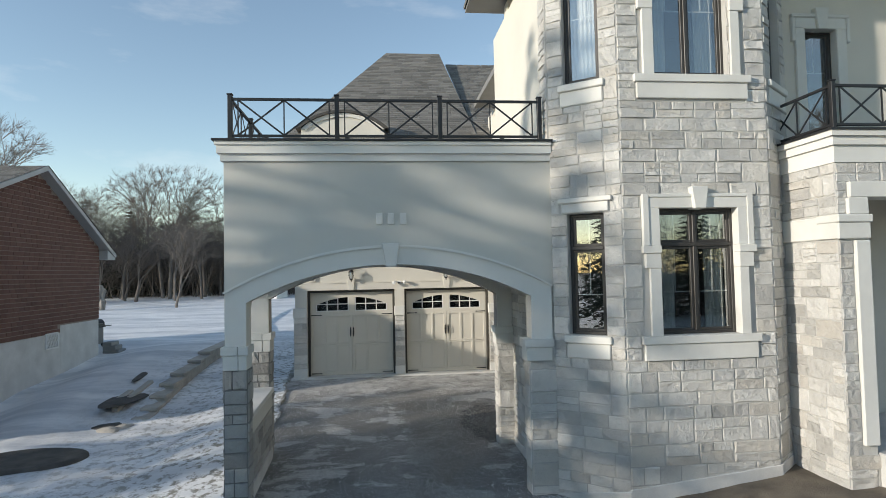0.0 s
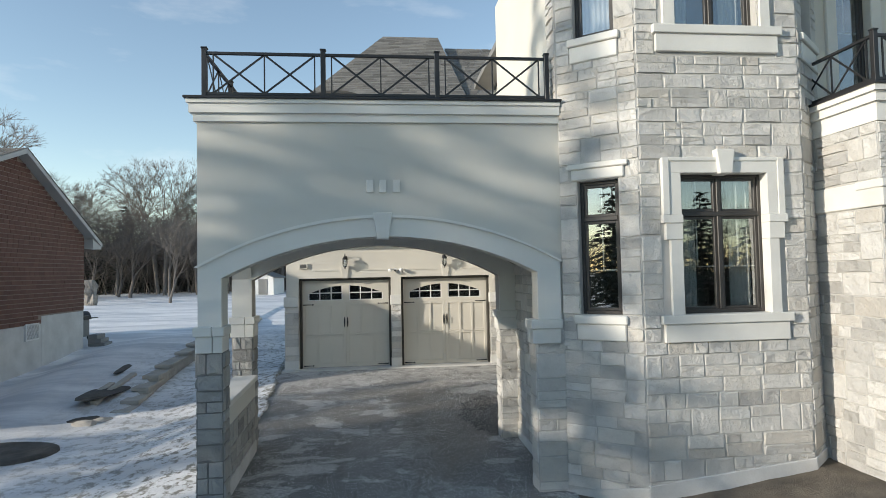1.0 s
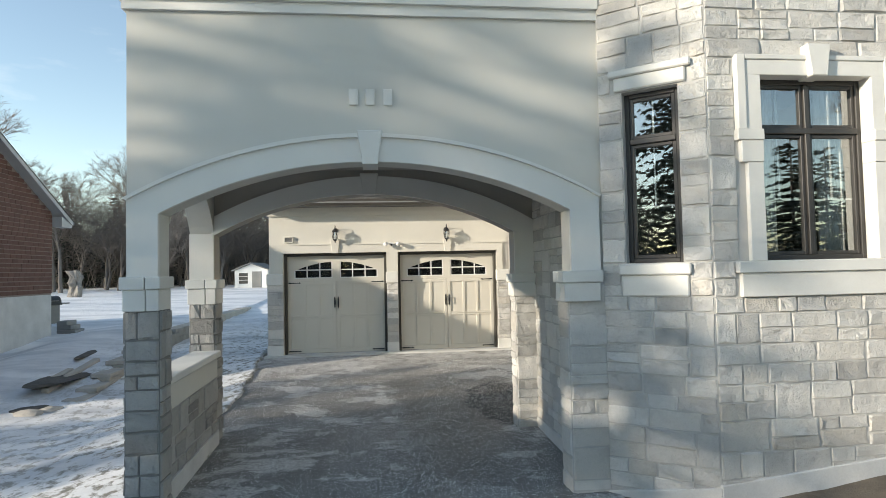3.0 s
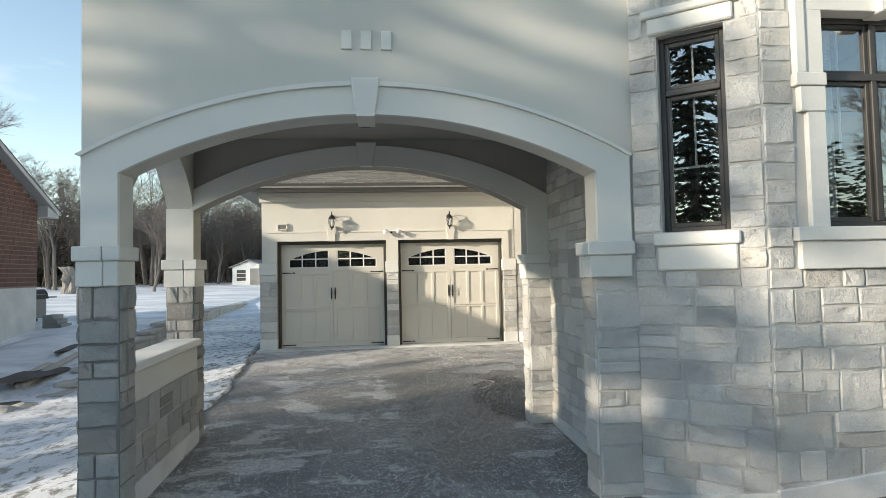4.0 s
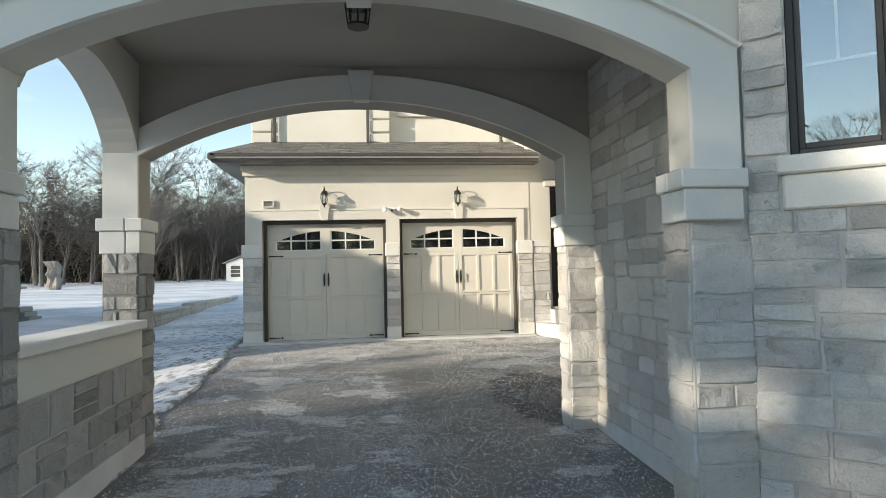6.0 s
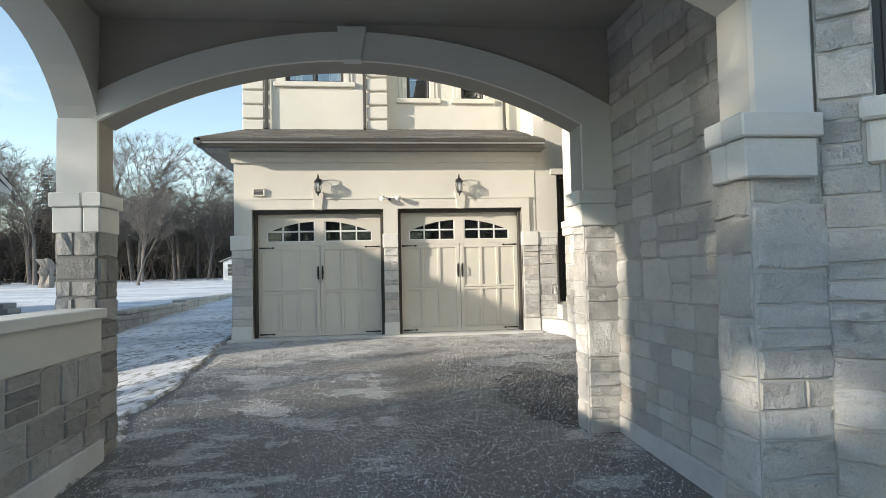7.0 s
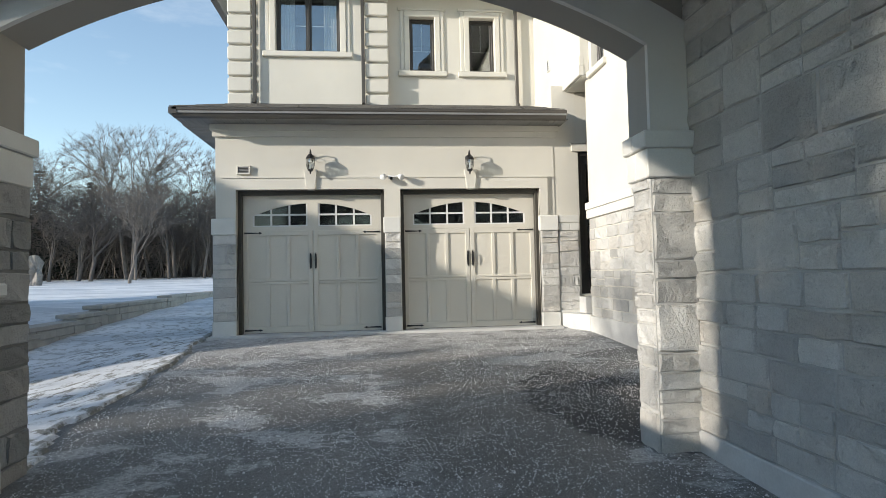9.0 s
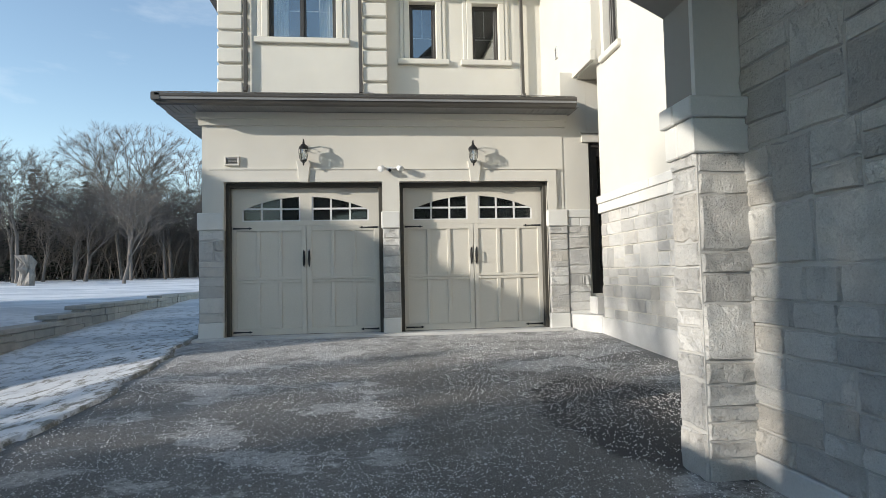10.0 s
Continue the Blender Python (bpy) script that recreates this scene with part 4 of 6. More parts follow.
def garage_door(m, u0, u1, z0, z1):
    """Carriage-house overhead door: four sections of panels, arched lights, strap hinges and handles."""
    door = thing("garage_door", "taupe carriage-style garage door with arched lights and black hardware", "garage door", m, "garage doors")
    W, H = u1 - u0, z1 - z0
    y = 0.2
    zt = z1 - 0.60
    bb = bmesh.new()
    box(bb, u0, u1, y + 0.012, y + 0.05, z0, zt)
    part("door_panel", bb, DOOR, door)
    # stiles and rails
    sb = bmesh.new()
    zm = z0 + H * 0.37
    mid = (u0 + u1) / 2
    for a, b in ((u0, u0 + 0.075), (u1 - 0.075, u1), (mid - 0.08, mid - 0.006), (mid + 0.006, mid + 0.08)):
        box(sb, a, b, y - 0.012, y + 0.02, z0, zt)
    for c, d in ((z0, z0 + 0.1), (zm - 0.045, zm - 0.004), (zm + 0.004, zm + 0.045), (zt - 0.085, zt)):
        for a, b in ((u0 + 0.075, mid - 0.08), (mid + 0.08, u1 - 0.075)):
            box(sb, a, b, y - 0.011, y + 0.02, c, d)
    half = (mid - 0.08) - (u0 + 0.075)
    for s in (u0 + 0.075, mid + 0.08):
        for k in (1, 2):
            u = s + half * k / 3
            for c, d in ((z0 + 0.1, zm - 0.045), (zm + 0.045, zt - 0.085)):
                box(sb, u - 0.028, u + 0.028, y - 0.0105, y + 0.02, c, d)
    part("door_frame", sb, DOOR, door, bevel=0.004)
    # top section with two groups of six lights under an arch
    top = bmesh.new()
    a = Arch(u0 + 0.16, u1 - 0.16, zt + 0.25, z1 - 0.135)
    z_lo, z_hi = zt + 0.07, z1 - 0.135
    box(top, u0, u1, y - 0.012, y + 0.03, zt, z_lo)
    box(top, u0, u0 + 0.16, y - 0.012, y + 0.03, z_lo, z1)
    box(top, u1 - 0.16, u1, y - 0.012, y + 0.03, z_lo, z1)
    box(top, mid - 0.09, mid + 0.09, y - 0.012, y + 0.03, z_lo, z1)
    for s0, s1 in ((u0 + 0.16, mid - 0.09), (mid + 0.09, u1 - 0.16)):
        n = 10
        for k in range(n):
            x0, x1 = s0 + (s1 - s0) * k / n, s0 + (s1 - s0) * (k + 1) / n
            vs = [(x0, a.z(x0)), (x1, a.z(x1)), (x1, z1), (x0, z1)]
            prism(top, vs, y - 0.012, y + 0.03)
    top_section = part("top_section", top, DOOR, door)
    for s0, s1 in ((u0 + 0.16, mid - 0.09), (mid + 0.09, u1 - 0.16)):
        gb = bmesh.new()
        zc = z_lo + 0.2
        box(gb, s0, s1, y - 0.004, y + 0.02, zc - 0.014, zc + 0.014)
        box(gb, s0, s1, y - 0.004, y + 0.02, z_lo, z_lo + 0.018)
        for k in (0, 1, 2, 3):
            u = s0 + (s1 - s0) * k / 3
            u = min(max(u, s0 + 0.01), s1 - 0.01)
            box(gb, u - 0.014, u + 0.014, y - 0.003, y + 0.02, z_lo, min(a.z(u), z_hi) + 0.01)
        part("glazing_bars", gb, WHITE, top_section, "white glazing bars over dark lights")
        lb = bmesh.new()
        box(lb, s0 - 0.01, s1 + 0.01, y + 0.024, y + 0.028, z_lo - 0.01, z_hi + 0.02)
        part("pane", lb, DULL_GLASS, top_section, "garage door glass before a black sheet")
        # added black sheet in place of the unlit garage behind the lights
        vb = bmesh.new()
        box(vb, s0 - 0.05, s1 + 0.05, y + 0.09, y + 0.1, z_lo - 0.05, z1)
        part("backing", vb, GARAGE_DARK, top_section)
    # hardware
    for s, e in ((u0 + 0.02, 1), (u1 - 0.02, -1)):
        for z in (zt - 0.04, z0 + 0.05):
            hb = bmesh.new()
            prism(hb, [(s, z - 0.016), (s + e * 0.24, z - 0.007), (s + e * 0.25, z - 0.02), (s + e * 0.30, z), (s + e * 0.25, z + 0.02), (s + e * 0.24, z + 0.007), (s, z + 0.016)], y - 0.02, y - 0.01)
            part("strap_hinge", hb, BLACK, door, "black spear-tipped strap hinge")
    for e in (-1, 1):
        hb = bmesh.new()
        u = mid + e * 0.042
        zc = zm + 0.34
        prism(hb, [(u - 0.014, zc - 0.11), (u, zc - 0.145), (u + 0.014, zc - 0.11), (u + 0.02, zc), (u + 0.014, zc + 0.11), (u, zc + 0.145), (u - 0.014, zc + 0.11), (u - 0.02, zc)], y - 0.022, y - 0.01)
        tube(hb, (u, y - 0.05, zc - 0.08), (u, y - 0.05, zc + 0.08), 0.009, n=6)
        tube(hb, (u, y - 0.05, zc - 0.08), (u, y - 0.01, zc - 0.08), 0.008, n=6)
        tube(hb, (u, y - 0.05, zc + 0.08), (u, y - 0.01, zc + 0.08), 0.008, n=6)
        part("pull_handle", hb, BLACK, door, "black spear-ended pull handle")
    sb = bmesh.new()
    box(sb, u0, u1, y - 0.005, y + 0.05, z0 - 0.025, z0)
    part("bottom_seal", sb, JAMB, door)
    return door


garage()


# -- storeys over and beside the garage --
UY = 18.5


def upper_storey():
    m, w = face(-2.60, UY, 0.52, UY)
    win = (0.90, 2.17, 5.49, 6.75)
    wall("wall_upper_left", m, w, 3.7, 7.0, [win], STUCCO_CREAM, "cream stucco upper wall over the garage", 0.3)
    window(m, *win, cols=2, curtain=2, grille=True, label="two-light dark framed window in the upper garage wall")
    trim("window_surround", [(0.78, 0.904, -0.05, 0.1, 5.49, 6.75), (2.166, 2.29, -0.05, 0.1, 5.49, 6.75), (0.65, 2.42, -0.08, 0.1, 5.38, 5.49), (0.78, 2.29, -0.05, 0.1, 6.746, 6.9), (0.70, 0.78, -0.03, 0.1, 5.49, 6.9), (2.29, 2.37, -0.03, 0.1, 5.49, 6.9)], STUCCO_CREAM, "cream raised window surround with sill", m)
    for u0, u1 in ((-0.02, 0.44), (2.66, 3.13)):
        q = thing("quoin_strip", "pale stacked quoin blocks on a cream wall corner", "quoins", m, "", "structure")
        z = 4.36
        while z < 6.9:
            bm = bmesh.new()
            box(bm, u0, u1, -0.06, 0.06, z, z + 0.27)
            part("quoin", bm, STUCCO_CREAM, q, bevel=0.02)
            z += 0.315
    m2, w2 = face(0.52, UY + 0.2, 3.62, UY + 0.2)
    wins = [(0.45, 0.98, 5.2, 6.35), (1.70, 2.24, 5.2, 6.35)]
    wall("wall_upper_right", m2, w2, 3.7, 7.0, wins, STUCCO_CREAM, "cream stucco wall with two narrow windows", 0.3)
    for a, b, c, d in wins:
        window(m2, a, b, c, d, grille=True, curtain=0, label="narrow dark framed upper window reflecting a gable")
        trim("window_surround", [(a - 0.11, a + 0.004, -0.05, 0.1, c, d), (b - 0.004, b + 0.11, -0.05, 0.1, c, d), (a - 0.24, b + 0.24, -0.08, 0.1, c - 0.11, c), (a - 0.11, b + 0.11, -0.05, 0.1, d - 0.004, d + 0.13), (a - 0.19, a - 0.11, -0.035, 0.1, c, d + 0.13), (b + 0.11, b + 0.19, -0.035, 0.1, c, d + 0.13), (a - 0.24, b + 0.24, -0.065, 0.1, d + 0.13, d + 0.18)], STUCCO_CREAM, "cream raised surround of a narrow window", m2)
    # left flank of the garage block
    m3, w3 = face(-2.40, 24, -2.40, GY + 0.32)
    wall("wall_garage_side", m3, w3, -0.4, 3.7, [], STUCCO_CREAM, "cream stucco garage side wall", 0.25)
    m4, w4 = face(-2.6, 24, -2.6, UY + 0.3)
    wall("wall_upper_side", m4, w4, 3.7, 7.0, [], STUCCO_CREAM, "cream stucco upper side wall", 0.25)
    # downpipes
    for x, y in ((-2.10, UY - 0.05), (0.02, UY - 0.05), (3.2, UY + 0.13)):
        bm = bmesh.new()
        box(bm, x - 0.035, x + 0.035, y - 0.05, y, 4.45, 7.0)
        box(bm, x - 0.035, x + 0.035, y - 0.13, y - 0.02, 4.42, 4.5)
        tagged(part("downpipe", bm, GUTTER, None, bevel=0.008), "dark brown square metal downpipe on the wall", "downpipe", "downpipes")
    # main house flank behind the carport, and the floor that oversails the entry
    m5, w5 = face(3.75, 16.12, 3.75, 10.6)
    sw = (0.32, 0.84, 4.25, 6.2)
    wall("wall_flank", m5, w5, -0.4, 8.0, [sw], STUCCO_CREAM, "pale stucco house flank over an ashlar base", 0.25, foot=0.26, stone=(0.26, 1.86), blank=[(0, w5, 1.86, 8)])
    band = thing("flank_band", "two courses of smooth cast blocks on the house flank", "trim", m5, "", "structure")
    u = -0.02
    while u < w5:
        for k, (z0, z1, y) in enumerate(((1.86, 2.0, -0.045), (2.003, 2.12, -0.065))):
            e = min(u + 0.74 - 0.006, w5)
            bm = bmesh.new()
            box(bm, u + (0.3 if k and u > 0 else 0), e + (0.3 if k and e < w5 else 0), y, 0.05, z0, z1)
            part("block", bm, CAST, band, bevel=0.006)
        u += 0.74
    window(m5, *sw, curtain=3, label="tall narrow window with a pale curtain in the house flank")
    trim("window_sill", [(0.22, 0.94, -0.06, 0.1, 4.14, 4.245)], STUCCO_CREAM, "cream sill under the flank window", m5)
    m6, w6 = face(3.61, 18.9, 3.61, 15.92)
    wall("wall_oversail", m6, w6, 4.22, 8.0, [], STUCCO_CREAM, "sunlit white upper wall oversailing the entry", 0.135)
    trim("oversail_band", [(-0.02, w6 + 0.01, -0.035, 0.05, 4.205, 4.36), (0, w6 + 0.005, -0.02, 0.05, 4.363, 4.52)], STUCCO_CREAM, "stepped cream band at the oversailing floor", m6, 0.004)
    vent = thing("wall_vent", "small pale louvred vent on the upper wall", "vent", m6 @ pose(1.25, 0, 4.98))
    for q in ((-0.06, 0.06, 0.09, 0.105), (-0.06, 0.06, -0.105, -0.09), (-0.06, -0.045, -0.09, 0.09), (0.045, 0.06, -0.09, 0.09)):
        bm = bmesh.new()
        box(bm, q[0], q[1], -0.03, 0, q[2], q[3])
        part("frame_bar", bm, WHITE, vent)
    for k in range(4):
        bm = bmesh.new()
        box(bm, -0.045, 0.045, -0.022, 0, -0.085 + k * 0.044, -0.06 + k * 0.044)
        part("slat", bm, FASCIA, vent)
    bm = bmesh.new()
    box(bm, 3.63, 4.7, 15.93, 18.6, 4.19, 4.218)
    structure("ceiling_entry", bm, STUCCO_CREAM, "plain cream ceiling over the entry", "ceiling")
    # front wall of the entry with its door, and the wall that closes the recess
    m7, w7 = face(3.792, GY + 0.012, 4.75, GY + 0.012)
    hole = (0.02, 0.72, 0.6, 3.12)
    wall("wall_entry", m7, w7, -0.3, 4.18, [hole], STUCCO_CREAM, "cream stucco wall round the side entry door", 0.25)
    bm = bmesh.new()
    box(bm, 4.752, 4.9, 16.13, GY + 0.25, -0.3, 4.18)
    structure("wall_entry_end", bm, STUCCO_CREAM, "shaded cream end wall of the entry recess", "wall")
    trim("door_head", [(-0.10, 0.80, -0.04, 0.05, 3.12, 3.26), (-0.12, 0.80, -0.055, 0.05, 3.263, 3.30)], STUCCO_CREAM, "raised cream head over the entry door", m7, 0.005)
    door = thing("door_1", "dark bronze side entry door with a narrow light", "door", m7 @ pose(-0.08, 0, 0), "", "structure")
    bm = bmesh.new()
    for q in ((0.10, 0.17, 0.6, 3.12), (0.73, 0.80, 0.6, 3.12), (0.17, 0.73, 3.05, 3.12)):
        box(bm, q[0], q[1], 0.03, 0.16, q[2], q[3])
    part("door_frame", bm, FRAME, door, bevel=0.005)
    bm = bmesh.new()
    for q in ((0.17, 0.26, 0.6, 3.05), (0.64, 0.73, 0.6, 3.05), (0.26, 0.64, 0.6, 1.0), (0.26, 0.64, 2.9, 3.05)):
        box(bm, q[0], q[1], 0.07, 0.12, q[2], q[3])
    part("leaf", bm, FRAME, door, bevel=0.005)
    bm = bmesh.new()
    box(bm, 0.26, 0.64, 0.09, 0.096, 1.0, 2.9)
    part("pane", bm, GLASS, door)
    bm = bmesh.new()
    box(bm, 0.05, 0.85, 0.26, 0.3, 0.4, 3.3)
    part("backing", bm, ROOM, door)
    bm = bmesh.new()
    slab(bm, [(3.42, 16.70), (4.75, 16.70), (4.75, 16.14), (3.72, 16.14)], -0.3, 0.28)
    slab(bm, [(3.74, 16.72), (4.75, 16.72), (4.75, 16.40), (3.74, 16.40)], 0.28, 0.56)
    structure("entry_steps", bm, CONCRETE, "pale concrete landing and step at the side entry", "steps", bevel=0.01)


upper_storey()


# -- roofs --
def roof_plane(bm, a, b, c, d, course=0.145, tab=0.34, seed=1):
    """Overlapping shingle tabs on a plane. a, b: the eaves; d, c: the ridge ends over them."""
    rnd = random.Random(seed)
    a, b, c, d = Vector(a), Vector(b), Vector(c), Vector(d)
    n = max(2, int(((d - a).length + (c - b).length) / 2 / course))
    nrm = (b - a).cross(d - a).normalized()
    if nrm.z < 0:
        nrm = -nrm
    for k in range(n):
        f0, f1 = k / n, min(1, (k + 1.15) / n)
        p0, p1, q0, q1 = a.lerp(d, f0), b.lerp(c, f0), a.lerp(d, f1), b.lerp(c, f1)
        length = (p1 - p0).length
        if length < 0.05:
            continue
        u = 0.0
        while u < length - 1e-4:
            w = tab * rnd.uniform(0.6, 1.5)
            v = min(length, u + w)
            if length - v < 0.08:
                v = length
            s, e = u / length, v / length - 0.004
            lift = 0.008 + rnd.uniform(0, 0.005)
            vs = [p0.lerp(p1, s) + nrm * lift, p0.lerp(p1, e) + nrm * lift, q0.lerp(q1, e) + nrm * 0.002, q0.lerp(q1, s) + nrm * 0.002]
            w0, w1 = vs[0] - nrm * lift * 1.2, vs[1] - nrm * lift * 1.2
            vv = [bm.verts.new(x) for x in vs]
            ww = [bm.verts.new(w0), bm.verts.new(w1)]
            bm.faces.new(vv)
            bm.faces.new((ww[0], ww[1], vv[1], vv[0]))
            u = v


def shingles(holder, planes, seed=1):
    for i, p in enumerate(planes):
        bm = bmesh.new()
        roof_plane(bm, *p, seed=seed + i)
        me = bpy.data.meshes.new("shingles")
        bm.to_mesh(me)
        bm.free()
        me.materials.append(SHINGLE)
        ob = new("shingles", me)
        ob.parent = holder
        tagged(ob, kind="stuff")


def solid_roof(name, label, tops, mat=FASCIA):
    bm = bmesh.new()
    for poly in tops:
        vs = [bm.verts.new(Vector(p) - Vector((0, 0, 0.02))) for p in poly]
        bm.faces.new(vs)
        lo = [bm.verts.new(Vector(p) - Vector((0, 0, 0.1))) for p in poly]
        bm.faces.new(lo[::-1])
        for i in range(len(vs)):
            j = (i + 1) % len(vs)
            bm.faces.new((vs[i], vs[j], lo[j], lo[i]))
    return structure(name, bm, mat, label, "roof")


low = [((-2.94, 16.18, 3.71), (3.44, 16.18, 3.71), (3.44, 18.7, 4.50), (-2.5, 18.7, 4.50)), ((-2.94, 24.0, 3.71), (-2.94, 16.18, 3.71), (-2.5, 18.7, 4.50), (-2.5, 24.0, 4.50))]
shingles(solid_roof("roof_garage", "low shingled skirt roof over the garage doors", low), low, 3)
EZ = 6.95
main = [((-3.05, 18.0, EZ), (3.2, 18.0, EZ), (2.5, 23.3, 11.78), (0.36, 23.3, 11.78)),
        ((3.2, 18.0, EZ), (13, 18.0, EZ), (13, 23.3, 11.36), (2.75, 23.3, 11.36)),
        ((-3.05, 29.0, EZ), (-3.05, 18.0, EZ), (0.36, 23.3, 11.78), (0.36, 23.6, 11.78))]
shingles(solid_roof("roof_main", "brown-grey shingled hip roof of the main house", main), main, 11)
bm = bmesh.new()
box(bm, -3.05, 3.3, 17.95, 18.05, EZ - 0.12, EZ + 0.02)
box(bm, -3.15, -3.03, 17.95, 29, EZ - 0.12, EZ + 0.02)
structure("gutter_upper", bm, GUTTER, "dark brown metal gutter at the upper eaves", "gutter", bevel=0.01)
bm = bmesh.new()
box(bm, -3.03, 3.3, 18.05, 18.75, EZ - 0.1, EZ - 0.06)
structure("soffit_upper", bm, FASCIA, "grey soffit under the upper eaves", "soffit")


def eyebrow():
    a = Arch(-2.35, 0.18, 7.38, 7.86)
    bm = bmesh.new()
    n = 20
    pts = [(a.x0 + (a.x1 - a.x0) * k / n, a.z(a.x0 + (a.x1 - a.x0) * k / n)) for k in range(n + 1)]
    prism(bm, [(a.x0, 6.9), *pts, (a.x1, 6.9)], 17.98, 18.6)
    d = structure("dormer", bm, STUCCO_CREAM, "cream stucco dormer with a curved top", "dormer")
    b = Arch(-2.5, 0.33, 7.36, 7.93)
    cb = bmesh.new()
    arch_band(cb, a, b, 17.85, 20.0, 20)
    part("curved_cap", cb, GUTTER, d, "dark curved metal roof edge")
    c2 = Arch(-2.2, 0.03, 7.32, 7.74)
    tb = bmesh.new()
    arch_band(tb, c2, Arch(-2.33, 0.16, 7.375, 7.85), 17.93, 17.99, 20)
    part("curved_moulding", tb, TRIM, d, "pale curved moulding")


eyebrow()
# turret eaves
bm = bmesh.new()
slab(bm, [(1.75, 11.3), (1.75, 7.8), (2.95, 6.85), (5.6, 6.85), (6.8, 7.8), (13, 7.9), (13, 18), (3.0, 18), (3.0, 11.3)], 8.05, 8.2)
structure("soffit_turret", bm, FASCIA, "grey soffit and fascia at the turret eaves", "soffit")
hip = [((1.72, 11.3, 8.2), (1.72, 7.8, 8.2), (4.3, 9.5, 10.6), (4.3, 11.3, 10.6)), ((1.72, 7.8, 8.2), (2.95, 6.8, 8.2), (4.3, 9.5, 10.6), (4.3, 9.5, 10.6)), ((2.95, 6.8, 8.2), (5.6, 6.8, 8.2), (4.3, 9.5, 10.6), (4.3, 9.5, 10.6)), ((5.6, 6.8, 8.2), (13, 7.8, 8.2), (13, 9.5, 10.6), (4.3, 9.5, 10.6))]
solid_roof("roof_turret", "brown-grey shingled roof over the turret", [h[:3] if h[2] == h[3] else h for h in hip], SHINGLE)
# the unseen sides of the house, plain
bm = bmesh.new()
box(bm, 12.0, 12.3, 8.7, 24, -0.6, 8.0)
box(bm, -2.4, 12.3, 24, 24.3, -0.6, 7.0)
box(bm, 10.9, 11.2, 6.84, 8.66, -0.6, 4.2)
structure("wall_far_sides", bm, STUCCO_CREAM, "plain stucco walls closing the house", "wall")
bm = bmesh.new()
box(bm, 2.45, 3.74, 10.6, 10.9, -0.5, 8.0)
structure("wall_step", bm, STUCCO_CREAM, "pale stucco wall stepping back behind the carport", "wall")


# -- railings --
def railing(m, length, bays, label, first=True, last=True, height=0.64):
    """Black metal railing with X panels; runs along x from the origin."""
    rail = thing("railing", label, "railing", m, "railings")
    bay = length / bays
    for k in range(bays + 1):
        if (k == 0 and not first) or (k == bays and not last):
            continue
        bm = bmesh.new()
        x = k * bay
        box(bm, x - 0.03, x + 0.03, -0.03, 0.03, 0, height)
        box(bm, x - 0.038, x + 0.038, -0.038, 0.038, height, height + 0.018)
        box(bm, x - 0.05, x + 0.05, -0.05, 0.05, 0, 0.012)
        part("post", bm, BLACK, rail, bevel=0.004)
    for k in range(bays):
        a, b = k * bay + 0.031, (k + 1) * bay - 0.031
        for z, n in ((height - 0.055, "top_rail"), (0.075, "bottom_rail")):
            bm = bmesh.new()
            box(bm, a, b, -0.02, 0.02, z - 0.016, z + 0.016)
            part(n, bm, BLACK, rail)
        i0, i1, mid = a + 0.075, b - 0.075, (a + b) / 2
        zl, zh = 0.091, height - 0.071
        for x in (i0, mid, i1):
            bm = bmesh.new()
            box(bm, x - 0.008, x + 0.008, -0.008, 0.008, zl, zh)
            part("baluster", bm, BLACK, rail)
        for x0, x1 in ((i0 + 0.008, mid - 0.008), (mid + 0.008, i1 - 0.008)):
            for i, (za, zb) in enumerate(((zl, zh), (zh, zl))):
                bm = bmesh.new()
                y = -0.0085 if i else 0.0005
                d = Vector((x1 - x0, 0, zb - za)).normalized()
                nn = Vector((-d.z, 0, d.x)) * 0.012
                pts = [(x0 + nn.x, za + nn.z), (x0 - nn.x, za - nn.z), (x1 - nn.x, zb - nn.z), (x1 + nn.x, zb + nn.z)]
                prism(bm, pts, y, y + 0.008)
                part("cross_bar", bm, BLACK, rail)
    return rail


railing(pose(-2.026, 8.22, 4.765), 4.35, 3, "black metal railing with X panels above the carport")
railing(pose(-2.026, 8.22, 4.765, 0, 0, 90), 2.57, 2, "black metal side railing with X panels on the roof deck", first=False)
railing(pose(-2.026, 10.79, 4.765), 4.35, 3, "black metal rear railing with X panels on the roof deck", first=False)
railing(pose(5.84, 6.9, 4.63), 4.2, 3, "black metal balcony railing with X panels")
railing(pose(5.84, 6.9, 4.63, 0, 0, 90), 1.3, 1, "short black balcony side railing with X panels", first=False)


